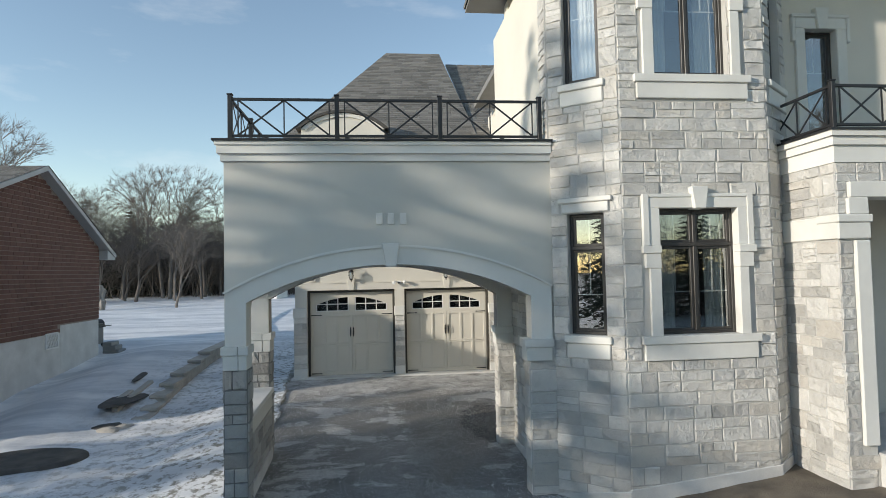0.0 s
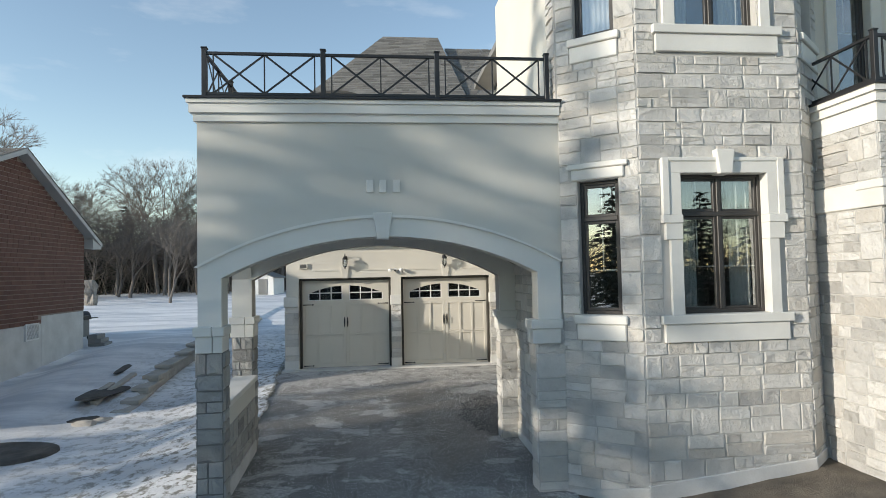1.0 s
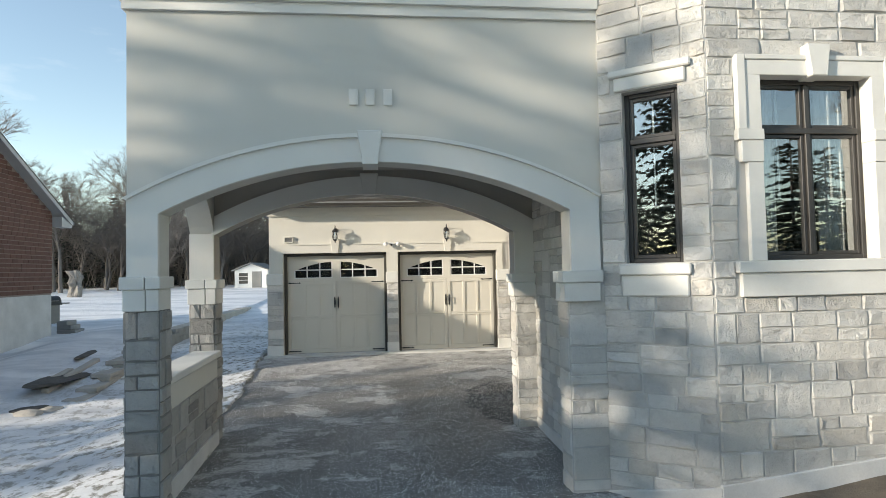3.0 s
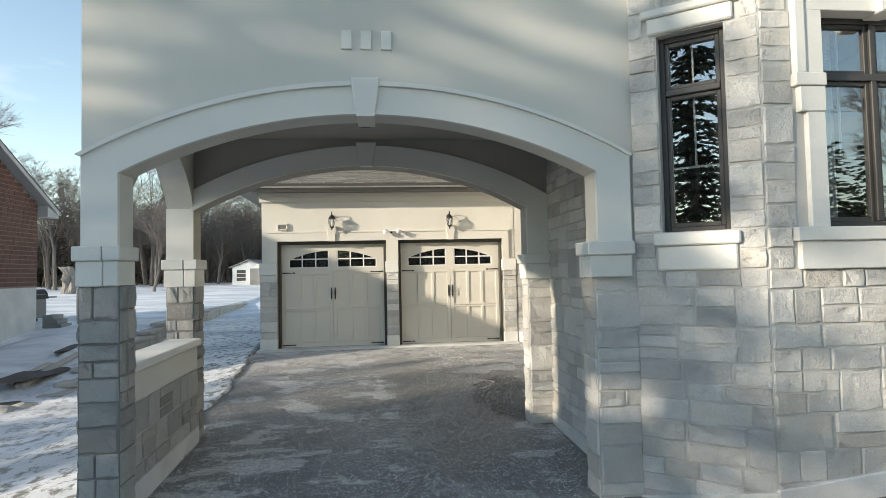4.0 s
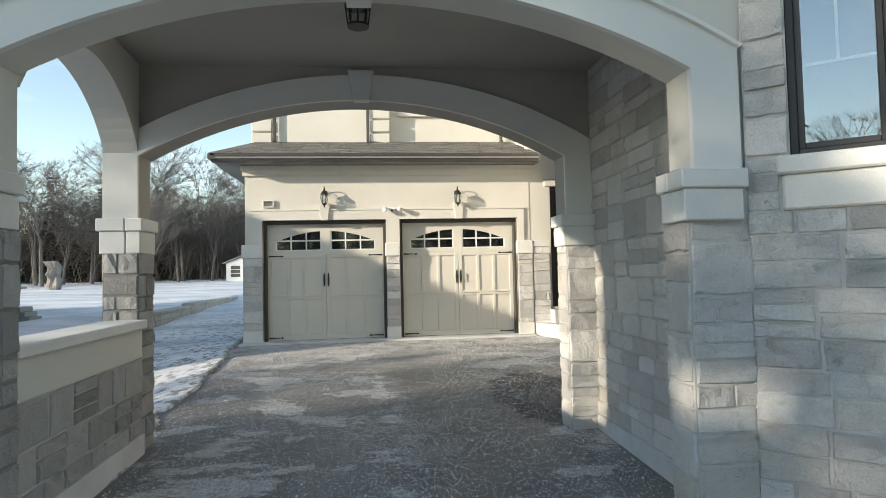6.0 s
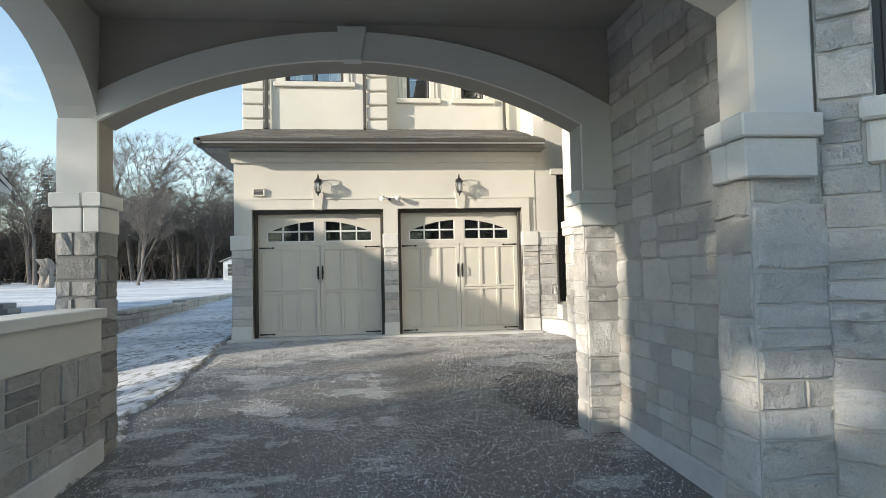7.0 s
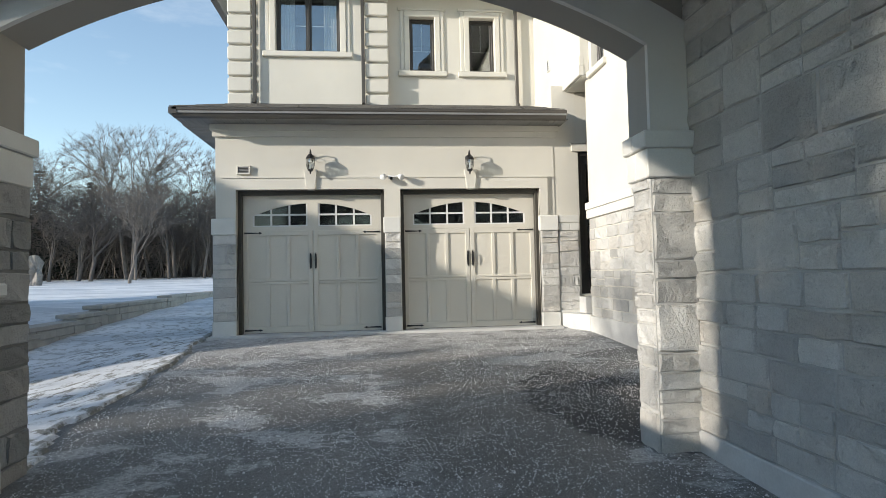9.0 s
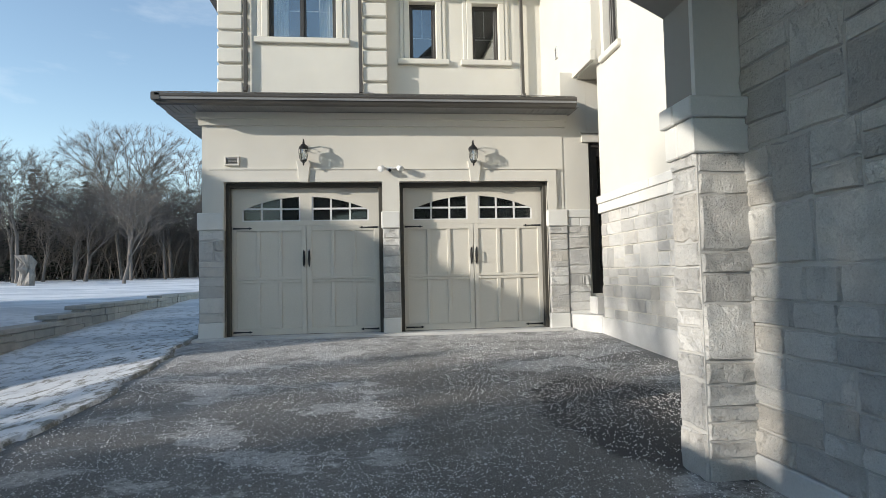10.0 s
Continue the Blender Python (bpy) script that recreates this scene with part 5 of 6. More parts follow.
# -- fixtures --
def wall_lantern(x, z):
    """An upright lantern hanging from a scrolled arm, out from the garage wall."""
    lamp = thing("wall_lantern", "bronze coach lantern with a glass cage on a scrolled arm", "lantern", pose(x, GY, z), "garage lanterns")
    y = -0.17
    bm = bmesh.new()
    lathe(bm, [(0.055, 0), (0.055, 0.012), (0.03, 0.025)], 12)
    bm.transform(pose(0, 0, 0.06, 90))
    part("back_plate", bm, BLACK, lamp)
    bm = bmesh.new()
    pts = [(0, 0, 0.06), (0, -0.05, 0.1), (0, -0.1, 0.15), (0, y, 0.165), (0, y, 0.10)]
    for p, q in zip(pts, pts[1:]):
        tube(bm, p, q, 0.009, n=6)
    sp = [(0, -0.06 - 0.035 * math.cos(t), 0.05 + 0.035 * math.sin(t)) for t in np.linspace(0, 5, 14)]
    for p, q in zip(sp, sp[1:]):
        tube(bm, p, q, 0.006, n=5)
    part("arm", bm, BLACK, lamp)
    bm = bmesh.new()
    lathe(bm, [(0.008, 0.13), (0.016, 0.115), (0.01, 0.10), (0.03, 0.085), (0.062, 0.045), (0.074, 0.02), (0.07, 0.01)], 12, (0, y, 0))
    part("cap", bm, BLACK, lamp)
    bm = bmesh.new()
    lathe(bm, [(0.052, 0.012), (0.062, -0.06), (0.05, -0.14), (0.036, -0.17)], 12, (0, y, 0))
    part("glass", bm, GLASS, lamp, "clear glass body")
    bm = bmesh.new()
    for k in range(6):
        t = k * math.pi / 3
        c, s = math.cos(t), math.sin(t)
        pr = [(0.068, 0.015), (0.07, -0.06), (0.056, -0.14), (0.04, -0.175)]
        for (r0, z0), (r1, z1) in zip(pr, pr[1:]):
            tube(bm, (r0 * c, y + r0 * s, z0), (r1 * c, y + r1 * s, z1), 0.005, n=5)
    part("cage", bm, BLACK, lamp)
    bm = bmesh.new()
    lathe(bm, [(0.05, -0.165), (0.045, -0.185), (0.02, -0.20), (0.012, -0.215), (0.016, -0.225), (0.003, -0.25)], 12, (0, y, 0))
    part("finial", bm, BLACK, lamp)
    bm = bmesh.new()
    lathe(bm, [(0.012, -0.165), (0.012, -0.08), (0.004, -0.05)], 8, (0, y, 0))
    part("candle", bm, WHITE, lamp)


wall_lantern(-0.833, 2.95)
wall_lantern(1.839, 2.94)


def flood_light():
    f = thing("flood_light", "white twin-head sensor flood light above the doors", "flood light", pose(0.50, GY - 0.04, 2.665))
    bm = bmesh.new()
    box(bm, -0.05, 0.05, -0.03, 0, -0.03, 0.04)
    part("base", bm, WHITE, f, bevel=0.008)
    for x, e in ((-0.1, -1), (0.13, 1)):
        bm = bmesh.new()
        lathe(bm, [(0.02, 0), (0.045, 0.03), (0.05, 0.1), (0.045, 0.105)], 12)
        bm.transform(pose(x, -0.06, 0.02, 115, 0, e * 35))
        part("lamp_head", bm, WHITE, f, smooth=True)
        bm = bmesh.new()
        tube(bm, (0, -0.02, 0), (x, -0.06, 0.02), 0.012, n=6)
        part("bracket", bm, WHITE, f)
    bm = bmesh.new()
    lathe(bm, [(0.02, 0), (0.026, 0.03), (0.01, 0.045)], 10)
    bm.transform(pose(0.0, -0.03, -0.02, 100))
    part("sensor", bm, BLACK, f)


flood_light()


def wall_vent():
    v = thing("wall_vent", "small cream louvred vent on the garage wall", "vent", pose(-1.94, GY, 2.80))
    bm = bmesh.new()
    for a, b, c, d in ((-0.11, 0.11, 0.05, 0.075), (-0.11, 0.11, -0.075, -0.05), (-0.11, -0.085, -0.05, 0.05), (0.085, 0.11, -0.05, 0.05)):
        box(bm, a, b, -0.05, 0, c, d)
    part("frame", bm, STUCCO_CREAM, v, bevel=0.004)
    for k in range(4):
        bm = bmesh.new()
        z = -0.045 + k * 0.025
        prism(bm, [(-0.085, z), (0.085, z), (0.085, z + 0.015), (-0.085, z + 0.015)], -0.04, -0.005)
        part("slat", bm, FASCIA, v)


wall_vent()


def ceiling_light():
    c = thing("ceiling_light", "black caged flush lantern under the carport ceiling", "ceiling light", pose(0.11, 9.15, 3.36))
    bm = bmesh.new()
    lathe(bm, [(0.10, -0.02), (0.10, 0.0)], 16)
    part("ceiling_plate", bm, BLACK, c)
    bm = bmesh.new()
    for k in range(8):
        t = k * math.pi / 4
        tube(bm, (0.09 * math.cos(t), 0.09 * math.sin(t), -0.02), (0.075 * math.cos(t), 0.075 * math.sin(t), -0.15), 0.006, n=5)
    lathe(bm, [(0.08, -0.165), (0.082, -0.15)], 16)
    part("cage", bm, BLACK, c)
    bm = bmesh.new()
    lathe(bm, [(0.068, -0.15), (0.078, -0.02)], 16)
    part("glass", bm, GLASS, c)


ceiling_light()
plate = thing("wall_marker", "three small pale raised metal bars on grey stucco", "wall marker", pose(0.15, 8.15, 3.665))
for x in (-0.16, 0.0, 0.17):
    bm = bmesh.new()
    box(bm, x - 0.045, x + 0.045, -0.02, 0.0, -0.08, 0.08)
    part("bar", bm, CAST, plate, bevel=0.005)


# -- neighbouring brick house --
def neighbour():
    house = thing("brick_house", "red brick bungalow with a grey shingled gable roof", "house")
    X, y0, y1, za, ya, sl, sn = -9.9, 12.3, 21.8, 6.254, 18.06, 0.55, 0.39
    bm = bmesh.new()
    prof = [(y0, 1.3), (19.33, 1.3), (19.33, 1.52), (y1, 1.52), (y1, za - sl * (y1 - ya) - 0.1), (ya, za - 0.1), (y0, za - sn * (ya - y0) - 0.1)]
    prism(bm, prof, 0, 9.0)
    bm.transform(Matrix(((0, -1, 0, X), (1, 0, 0, 0), (0, 0, 1, 0), (0, 0, 0, 1))))
    part("wall", bm, BRICK_MORTAR, house, "red brick gable wall with pale joints")
    rnd = random.Random(5)
    bb = bmesh.new()
    z = 1.31
    while z < za - 0.3:
        y = y0 + rnd.uniform(-0.3, 0)
        while y < y1:
            w = 0.245
            a, b = max(y, y0), min(y + w - 0.012, y1)
            if b - a > 0.03 and (z > 1.5 or b < 19.33) and z + 0.1 < za - 0.1 - max(sn * (ya - a), sl * (b - ya)):
                box(bb, X, X + 0.014 + rnd.uniform(0, 0.006), a, b, z, z + 0.105)
            y += w
        z += 0.128
    ob = part("bricks", bb, BRICK, house, "weathered red bricks")
    tagged(ob, kind="stuff")
    fb = bmesh.new()
    box(fb, X - 9, X + 0.005, y0, 19.33, -0.6, 1.3)
    box(fb, X - 9, X + 0.005, 19.33, y1, -0.6, 1.52)
    part("foundation", fb, CONCRETE, house, "grey parged concrete foundation", bevel=0.01)
    vb = bmesh.new()
    for k in range(4):
        a = 18.53 + k * 0.145
        for c in (0.9, 1.1):
            tube(vb, (X + 0.03, a, c), (X + 0.03, a + 0.145, c + 0.2), 0.022, n=4)
            tube(vb, (X + 0.03, a + 0.145, c), (X + 0.03, a, c + 0.2), 0.022, n=4)
    for c, d in ((0.86, 0.9), (1.3, 1.34)):
        box(vb, X, X + 0.05, 18.49, 19.15, c, d)
    for c, d in ((18.49, 18.53), (19.11, 19.15)):
        box(vb, X, X + 0.05, c, d, 0.9, 1.3)
    part("basement_grille", vb, WHITE, house, "white lattice over a basement window")
    # roof with overhang, fascia, soffit
    xe = -9.6
    yn, yf = 11.5, 22.45
    zn, zf = za - sn * (ya - yn), za - sl * (yf - ya)
    rb = bmesh.new()
    for p, q in (((yn, zn), (ya, za)), ((ya, za), (yf, zf))):
        vs = [rb.verts.new(v) for v in ((xe, p[0], p[1]), (xe, q[0], q[1]), (xe - 10, q[0], q[1]), (xe - 10, p[0], p[1]))]
        lo = [rb.verts.new((v.co.x, v.co.y, v.co.z - 0.14)) for v in vs]
        rb.faces.new(vs)
        rb.faces.new(lo[::-1])
        for i in range(4):
            j = (i + 1) % 4
            rb.faces.new((vs[i], vs[j], lo[j], lo[i]))
    roof = part("roof", rb, SOFFIT, house, "pale grey boxed eaves and soffit")
    planes = [((xe - 10, yn, zn + 0.01), (xe + 0.02, yn, zn + 0.01), (xe + 0.02, ya, za + 0.01), (xe - 10, ya, za + 0.01)), ((xe + 0.02, yf, zf + 0.01), (xe - 10, yf, zf + 0.01), (xe - 10, ya, za + 0.01), (xe + 0.02, ya, za + 0.01))]
    for i, p in enumerate(planes):
        sb = bmesh.new()
        roof_plane(sb, *p, seed=40 + i)
        o = part("shingles", sb, SHINGLE, roof, "grey asphalt shingles")
        tagged(o, kind="stuff")
    gb = bmesh.new()
    box(gb, xe - 10, xe - 0.0, yf, yf + 0.1, zf - 0.12, zf - 0.02)
    part("gutter", gb, FASCIA, house, "grey metal gutter")
    eb = bmesh.new()
    prism(eb, [(21.85, zf + 0.1), (yf, zf - 0.14), (yf, zf - 0.22), (21.85, zf - 0.22)], 0, 0.3)
    eb.transform(Matrix(((0, -1, 0, xe - 0.02), (1, 0, 0, 0), (0, 0, 1, 0), (0, 0, 0, 1))))
    part("eave_return", eb, SOFFIT, house, "boxed grey eave return")
    cb = bmesh.new()
    cy = 14.35
    box(cb, -10.4, -9.75, cy - 0.15, cy + 0.15, 3.5, 4.98)
    part("chimney", cb, BRICK, house, "short brick chimney", bevel=0.01)


neighbour()


# -- garden --
STEPS = [(14.27, -0.30), (14.83, -0.185), (15.5, -0.02), (16.27, 0.135), (17.2, 0.255), (18.85, 0.375), (19.9, 0.50), (24.1, 0.57), (29.5, 0.6)]


def retaining_wall():
    """Courses of blocks that step up the slope, each step under its own cap blocks."""
    w = thing("retaining_wall", "stepped grey concrete block retaining wall capped with snow", "retaining wall", None, "", "structure")
    rnd = random.Random(9)
    for (y0, level), (y1, _) in zip(STEPS, STEPS[1:]):
        end = y1 + 0.34
        n = max(1, round((end - y0) / 0.62))
        length = (end - y0) / n
        for i in range(n):
            y = y0 + i * length
            x = lerp(y + 0.2, WALLX) + rnd.uniform(-0.01, 0.01)
            bm = bmesh.new()
            box(bm, x - 0.26, x + 0.15, y, y + length - 0.01, level - 0.085, level)
            part("cap_block", bm, PAVER, w, bevel=0.012)
            z, r, low = level - 0.09, 0, lerp(y, LOW) - 0.25
            while z > low and r < 5:
                cut = length * (0.5 if r % 2 else 0.36)
                for p, q in ((0.0, cut), (cut, length)):
                    bm = bmesh.new()
                    box(bm, x - 0.14, x + 0.12 + rnd.uniform(0, 0.012), y + p + 0.02, y + q + 0.012, z - 0.15, z)
                    part("block", bm, PAVER, w, bevel=0.01)
                z -= 0.155
                r += 1


retaining_wall()


def rock(name, label, cat, x, y, z, sx, sy, sz, seed, mat, rz=0):
    bm = bmesh.new()
    bmesh.ops.create_icosphere(bm, subdivisions=2, radius=1)
    for v in bm.verts:
        v.co *= 1 + 0.35 * noise.noise(v.co * 1.3 + Vector((seed, 0, 0)))
        v.co.x, v.co.y, v.co.z = v.co.x * sx, v.co.y * sy, v.co.z * sz
    ob = part(name, bm, mat, None)
    ob.matrix_world = pose(x, y, z, 0, 0, rz)
    return tagged(ob, label, cat)


for i, (x, y, r) in enumerate(((-5.95, 13.6, 0.16), (-5.75, 13.85, 0.13))):
    rock("garden_stone", "dark wet garden stone half sunk in snow", "stone", x, y, ground_z(x, y) + 0.0, r * 1.6, r, r * 0.6, i, PAVER, 30 * i)
for i, (x, y, sx, sy, a) in enumerate(((-6.35, 15.7, 1.25, 0.42, 84), (-6.1, 14.05, 0.42, 0.24, 55), (-6.75, 17.4, 1.0, 0.12, 98))):
    rock("bare_earth", "dark bare earth melted out of the snow", "earth patch", x, y, ground_z(x, y) - 0.005, sx, sy, 0.05, 20 + i, RING, a)
for i, (x, y, l, a) in enumerate(((-6.3, 15.75, 1.9, 86), (-6.55, 15.5, 1.1, 82))):
    bm = bmesh.new()
    box(bm, -l / 2, l / 2, -0.08, 0.08, -0.1, 0.03)
    ob = part("garden_timber", bm, PAVER, None, bevel=0.02)
    ob.matrix_world = pose(x, y, ground_z(x, y) + 0.045, 0, -10, a)
    tagged(ob, "weathered landscape timber lying in thawed earth", "timber", "garden timbers")
bm = bmesh.new()
lathe(bm, [(0.98, -0.1), (0.95, 0.02), (0.86, 0.04), (0.75, 0.025), (0.5, 0.015)], 28)
bm.transform(Matrix.Diagonal((1.1, 0.75, 1, 1)))
ob = part("planter_ring", bm, RING, None, smooth=True)
ob.matrix_world = pose(-6.5, 11.55, ground_z(-6.5, 11.55) + 0.02)
tagged(ob, "low oval bare-earth planting ring melted out of snow", "planting ring")
for i in range(3):
    bm = bmesh.new()
    box(bm, 0, 0.55 - i * 0.12, -0.3, 0.3, i * 0.14, (i + 1) * 0.14)
    ob = part("paving_step", bm, FASCIA, None, bevel=0.015)
    ob.matrix_world = pose(-9.9, 22.4, 0.25)
    tagged(ob, "dark stacked slab step beside the brick house", "step", "slab steps")


def stump():
    bm = bmesh.new()
    bmesh.ops.create_cone(bm, cap_ends=True, segments=14, radius1=0.5, radius2=0.42, depth=1.75)
    bmesh.ops.subdivide_edges(bm, edges=list(bm.edges), cuts=4, use_grid_fill=True)
    for v in bm.verts:
        f = (v.co.z + 0.875) / 1.75
        k = 0.72 + 0.75 * noise.noise(v.co * 3.1) + 0.3 * noise.noise(v.co * 8) + 0.12 * f
        v.co.x, v.co.y = v.co.x * k + 0.14 * math.sin(f * 4), v.co.y * k * 0.8
        v.co.z += 0.14 * noise.noise(v.co * 3 + Vector((5, 0, 0)))
    ob = part("carved_stump", bm, WOODSTUMP, None)
    ob.matrix_world = pose(-18.97, 41.8, ground_z(-18.97, 41.8) + 0.72, 0, 0, 25)
    tagged(ob, "tall pale weathered tree stump on the snowy lawn", "stump")


stump()


def grit():
    """Salt grains and small stones strewn over the asphalt."""
    q = random.Random(8)
    verts, faces = [], []
    while len(verts) < 4 * 46000:
        x, y = q.uniform(-2.3, 3.6), 16.5 - 10.5 * q.random() ** 0.8
        if x < lerp(y, EDGE) + 0.1 or (x > 2.3 and y < 11):
            continue
        d = noise.noise((x * 0.9, y * 0.45, 4)) + 0.6 * noise.noise((x * 2.5, y * 1.6, 9)) - 0.25 * max(0.0, 1 - abs(x - 0.9) / 0.5)
        if d < q.uniform(-1.0, 0.55):
            continue
        s = q.uniform(0.003, 0.0072) * (1 if q.random() < 0.95 else 1.7)
        z = drive_z(y) + noise.noise((x * 0.8, y * 0.8, 1)) * 0.006
        a, i = q.uniform(0, 6.3), len(verts)
        for k in range(3):
            verts.append((x + s * 1.2 * math.cos(a + k * 2.1), y + s * 1.2 * math.sin(a + k * 2.1), z - 0.001))
        verts.append((x, y, z + s * 1.0))
        faces += [(i, i + 1, i + 3), (i + 1, i + 2, i + 3), (i + 2, i, i + 3)]
    me = bpy.data.meshes.new("salt_grit")
    me.from_pydata(verts, [], faces)
    me.materials.append(WHITE)
    tagged(new("salt_grit", me), "white salt grains strewn over dark asphalt", "grit", "", "stuff")


grit()


def barbecue():
    g = thing("barbecue", "dark grey lidded barbecue cart beside the brick house", "barbecue", pose(-10.62, 22.9, ground_z(-10.6, 22.9) + 0.02, 0, 0, 65))
    bm = bmesh.new()
    box(bm, -0.3, 0.3, -0.22, 0.22, 0.12, 0.72)
    part("cart", bm, FASCIA, g, bevel=0.015)
    bm = bmesh.new()
    prism(bm, [(0.24 * math.cos(t), 0.78 + 0.24 * math.sin(t)) for t in np.linspace(0, math.pi, 12)], -0.34, 0.34)
    bm.transform(pose(0, 0, 0, 0, 0, 90))
    part("lid", bm, BLACK, g, "black rounded lid", smooth=False)
    bm = bmesh.new()
    box(bm, -0.36, 0.36, -0.25, 0.25, 0.72, 0.78)
    part("firebox", bm, BLACK, g, bevel=0.01)
    for e in (-1, 1):
        bm = bmesh.new()
        box(bm, e * 0.37, e * 0.66, -0.2, 0.2, 0.74, 0.78)
        part("side_shelf", bm, FASCIA, g, bevel=0.006)
        bm = bmesh.new()
        tube(bm, (e * 0.27, -0.26, 0.08), (e * 0.27, -0.21, 0.08), 0.08, n=12)
        part("wheel", bm, BLACK, g)
        bm = bmesh.new()
        box(bm, e * 0.27 - 0.02, e * 0.27 + 0.02, 0.16, 0.2, -0.02, 0.12)
        part("leg", bm, BLACK, g)
    bm = bmesh.new()
    tube(bm, (-0.2, -0.28, 0.86), (0.2, -0.28, 0.86), 0.012, n=6)
    part("handle", bm, FASCIA, g)


barbecue()
bm = bmesh.new()
for p, r in zip(((-2.75, 19.6, 3.52), (-2.72, 19.6, 3.40), (-2.6, 19.6, 3.28), (-2.46, 19.6, 3.22)), ((-2.72, 19.6, 3.40), (-2.6, 19.6, 3.28), (-2.46, 19.6, 3.22), (-2.44, 19.6, 0.2))):
    tube(bm, p, r, 0.035, n=8)
tagged(part("downpipe", bm, GUTTER, None), "dark downpipe with an elbow at the garage corner", "downpipe", "downpipes")


def shed():
    s = thing("garden_shed", "small white garden shed with a gable roof", "shed", pose(-9.9, 50, 1.02, 0, 0, -12) @ Matrix.Diagonal((0.9, 0.9, 0.7, 1)))
    bm = bmesh.new()
    prism(bm, [(-1.5, 0), (1.5, 0), (1.5, 2.0), (0, 2.7), (-1.5, 2.0)], 0, 2.6)
    part("wall", bm, WHITE, s)
    bm = bmesh.new()
    prism(bm, [(-1.75, 1.93), (0, 2.75), (1.75, 1.93), (1.75, 2.03), (0, 2.87), (-1.75, 2.03)], -0.2, 2.8)
    part("roof", bm, FASCIA, s)
    bm = bmesh.new()
    box(bm, 0.1, 0.95, -0.04, 0.02, 0.05, 1.85)
    part("door", bm, FASCIA, s, "grey shed door")
    for k in range(3):
        bm = bmesh.new()
        box(bm, -1.1, -0.3, -0.03, 0.02, 0.5 + k * 0.42, 0.86 + k * 0.42)
        part("pane", bm, FRAME, s)


shed()


# -- trees --
def grow(bm, rnd, p, d, r, length, depth, spread, tips):
    """A limb in short bent pieces that forks into thinner ones."""
    sides = 6 if depth >= 4 else (4 if depth >= 2 else 3)
    n = 3 if depth >= 3 else (2 if depth else 1)
    for k in range(n):
        q = p + d * (length / n)
        tube(bm, p, q, r * (1 - 0.18 * k), r * (1 - 0.18 * (k + 1)), sides, False)
        p = q
        d = (d + Vector((rnd.uniform(-1, 1), rnd.uniform(-1, 1), rnd.uniform(-0.6, 0.7))) * 0.24).normalized()
        if depth > 0 and k < n - 1 and rnd.random() < 0.75:
            side = (d + Vector((rnd.uniform(-1, 1), rnd.uniform(-1, 1), rnd.uniform(-0.1, 0.6))) * spread * 1.1).normalized()
            grow(bm, rnd, p, side, r * 0.5, length * 0.62, depth - 1, spread, tips)
    if depth > 0:
        for _ in range(3 if depth > 1 else 10):
            nd = (d + Vector((rnd.uniform(-1, 1), rnd.uniform(-1, 1), rnd.uniform(-0.55, 0.55))) * spread * (1 if depth > 1 else 1.5)).normalized()
            grow(bm, rnd, p, nd, r * (0.58 if depth > 1 else 0.45), length * (rnd.uniform(0.62, 0.82) if depth > 1 else rnd.uniform(0.35, 0.8)), depth - 1, spread, tips)


def bare_tree(seed, height, spread, mat, label, depth=4, lean=0.1, m=None, low=0.26):
    rnd = random.Random(seed)
    tree = thing("bare_tree", label, "tree", m, "bare trees")
    bm = bmesh.new()
    trunk = height * low
    d = Vector((rnd.uniform(-lean, lean), rnd.uniform(-lean, lean), 1)).normalized()
    r = height * 0.0115
    tube(bm, (0, 0, -0.4), (0, 0, 0.25), r * 1.6, r * 1.08, 8, False)
    tube(bm, (0, 0, 0.25), Vector((0, 0, 0.25)) + d * trunk, r * 1.08, r * 0.8, 8, False)
    part("trunk", bm, mat, tree)
    bm = bmesh.new()
    top = Vector((0, 0, 0.25)) + d * trunk
    for k in range(3):
        nd = (d + Vector((rnd.uniform(-1, 1), rnd.uniform(-1, 1), rnd.uniform(0, 0.5))) * spread * 0.75).normalized()
        grow(bm, rnd, top - d * 0.25 * k, nd, r * 0.5, height * 0.22, depth, spread, [])
    part("crown", bm, mat, tree, "bare twiggy crown")
    return tree


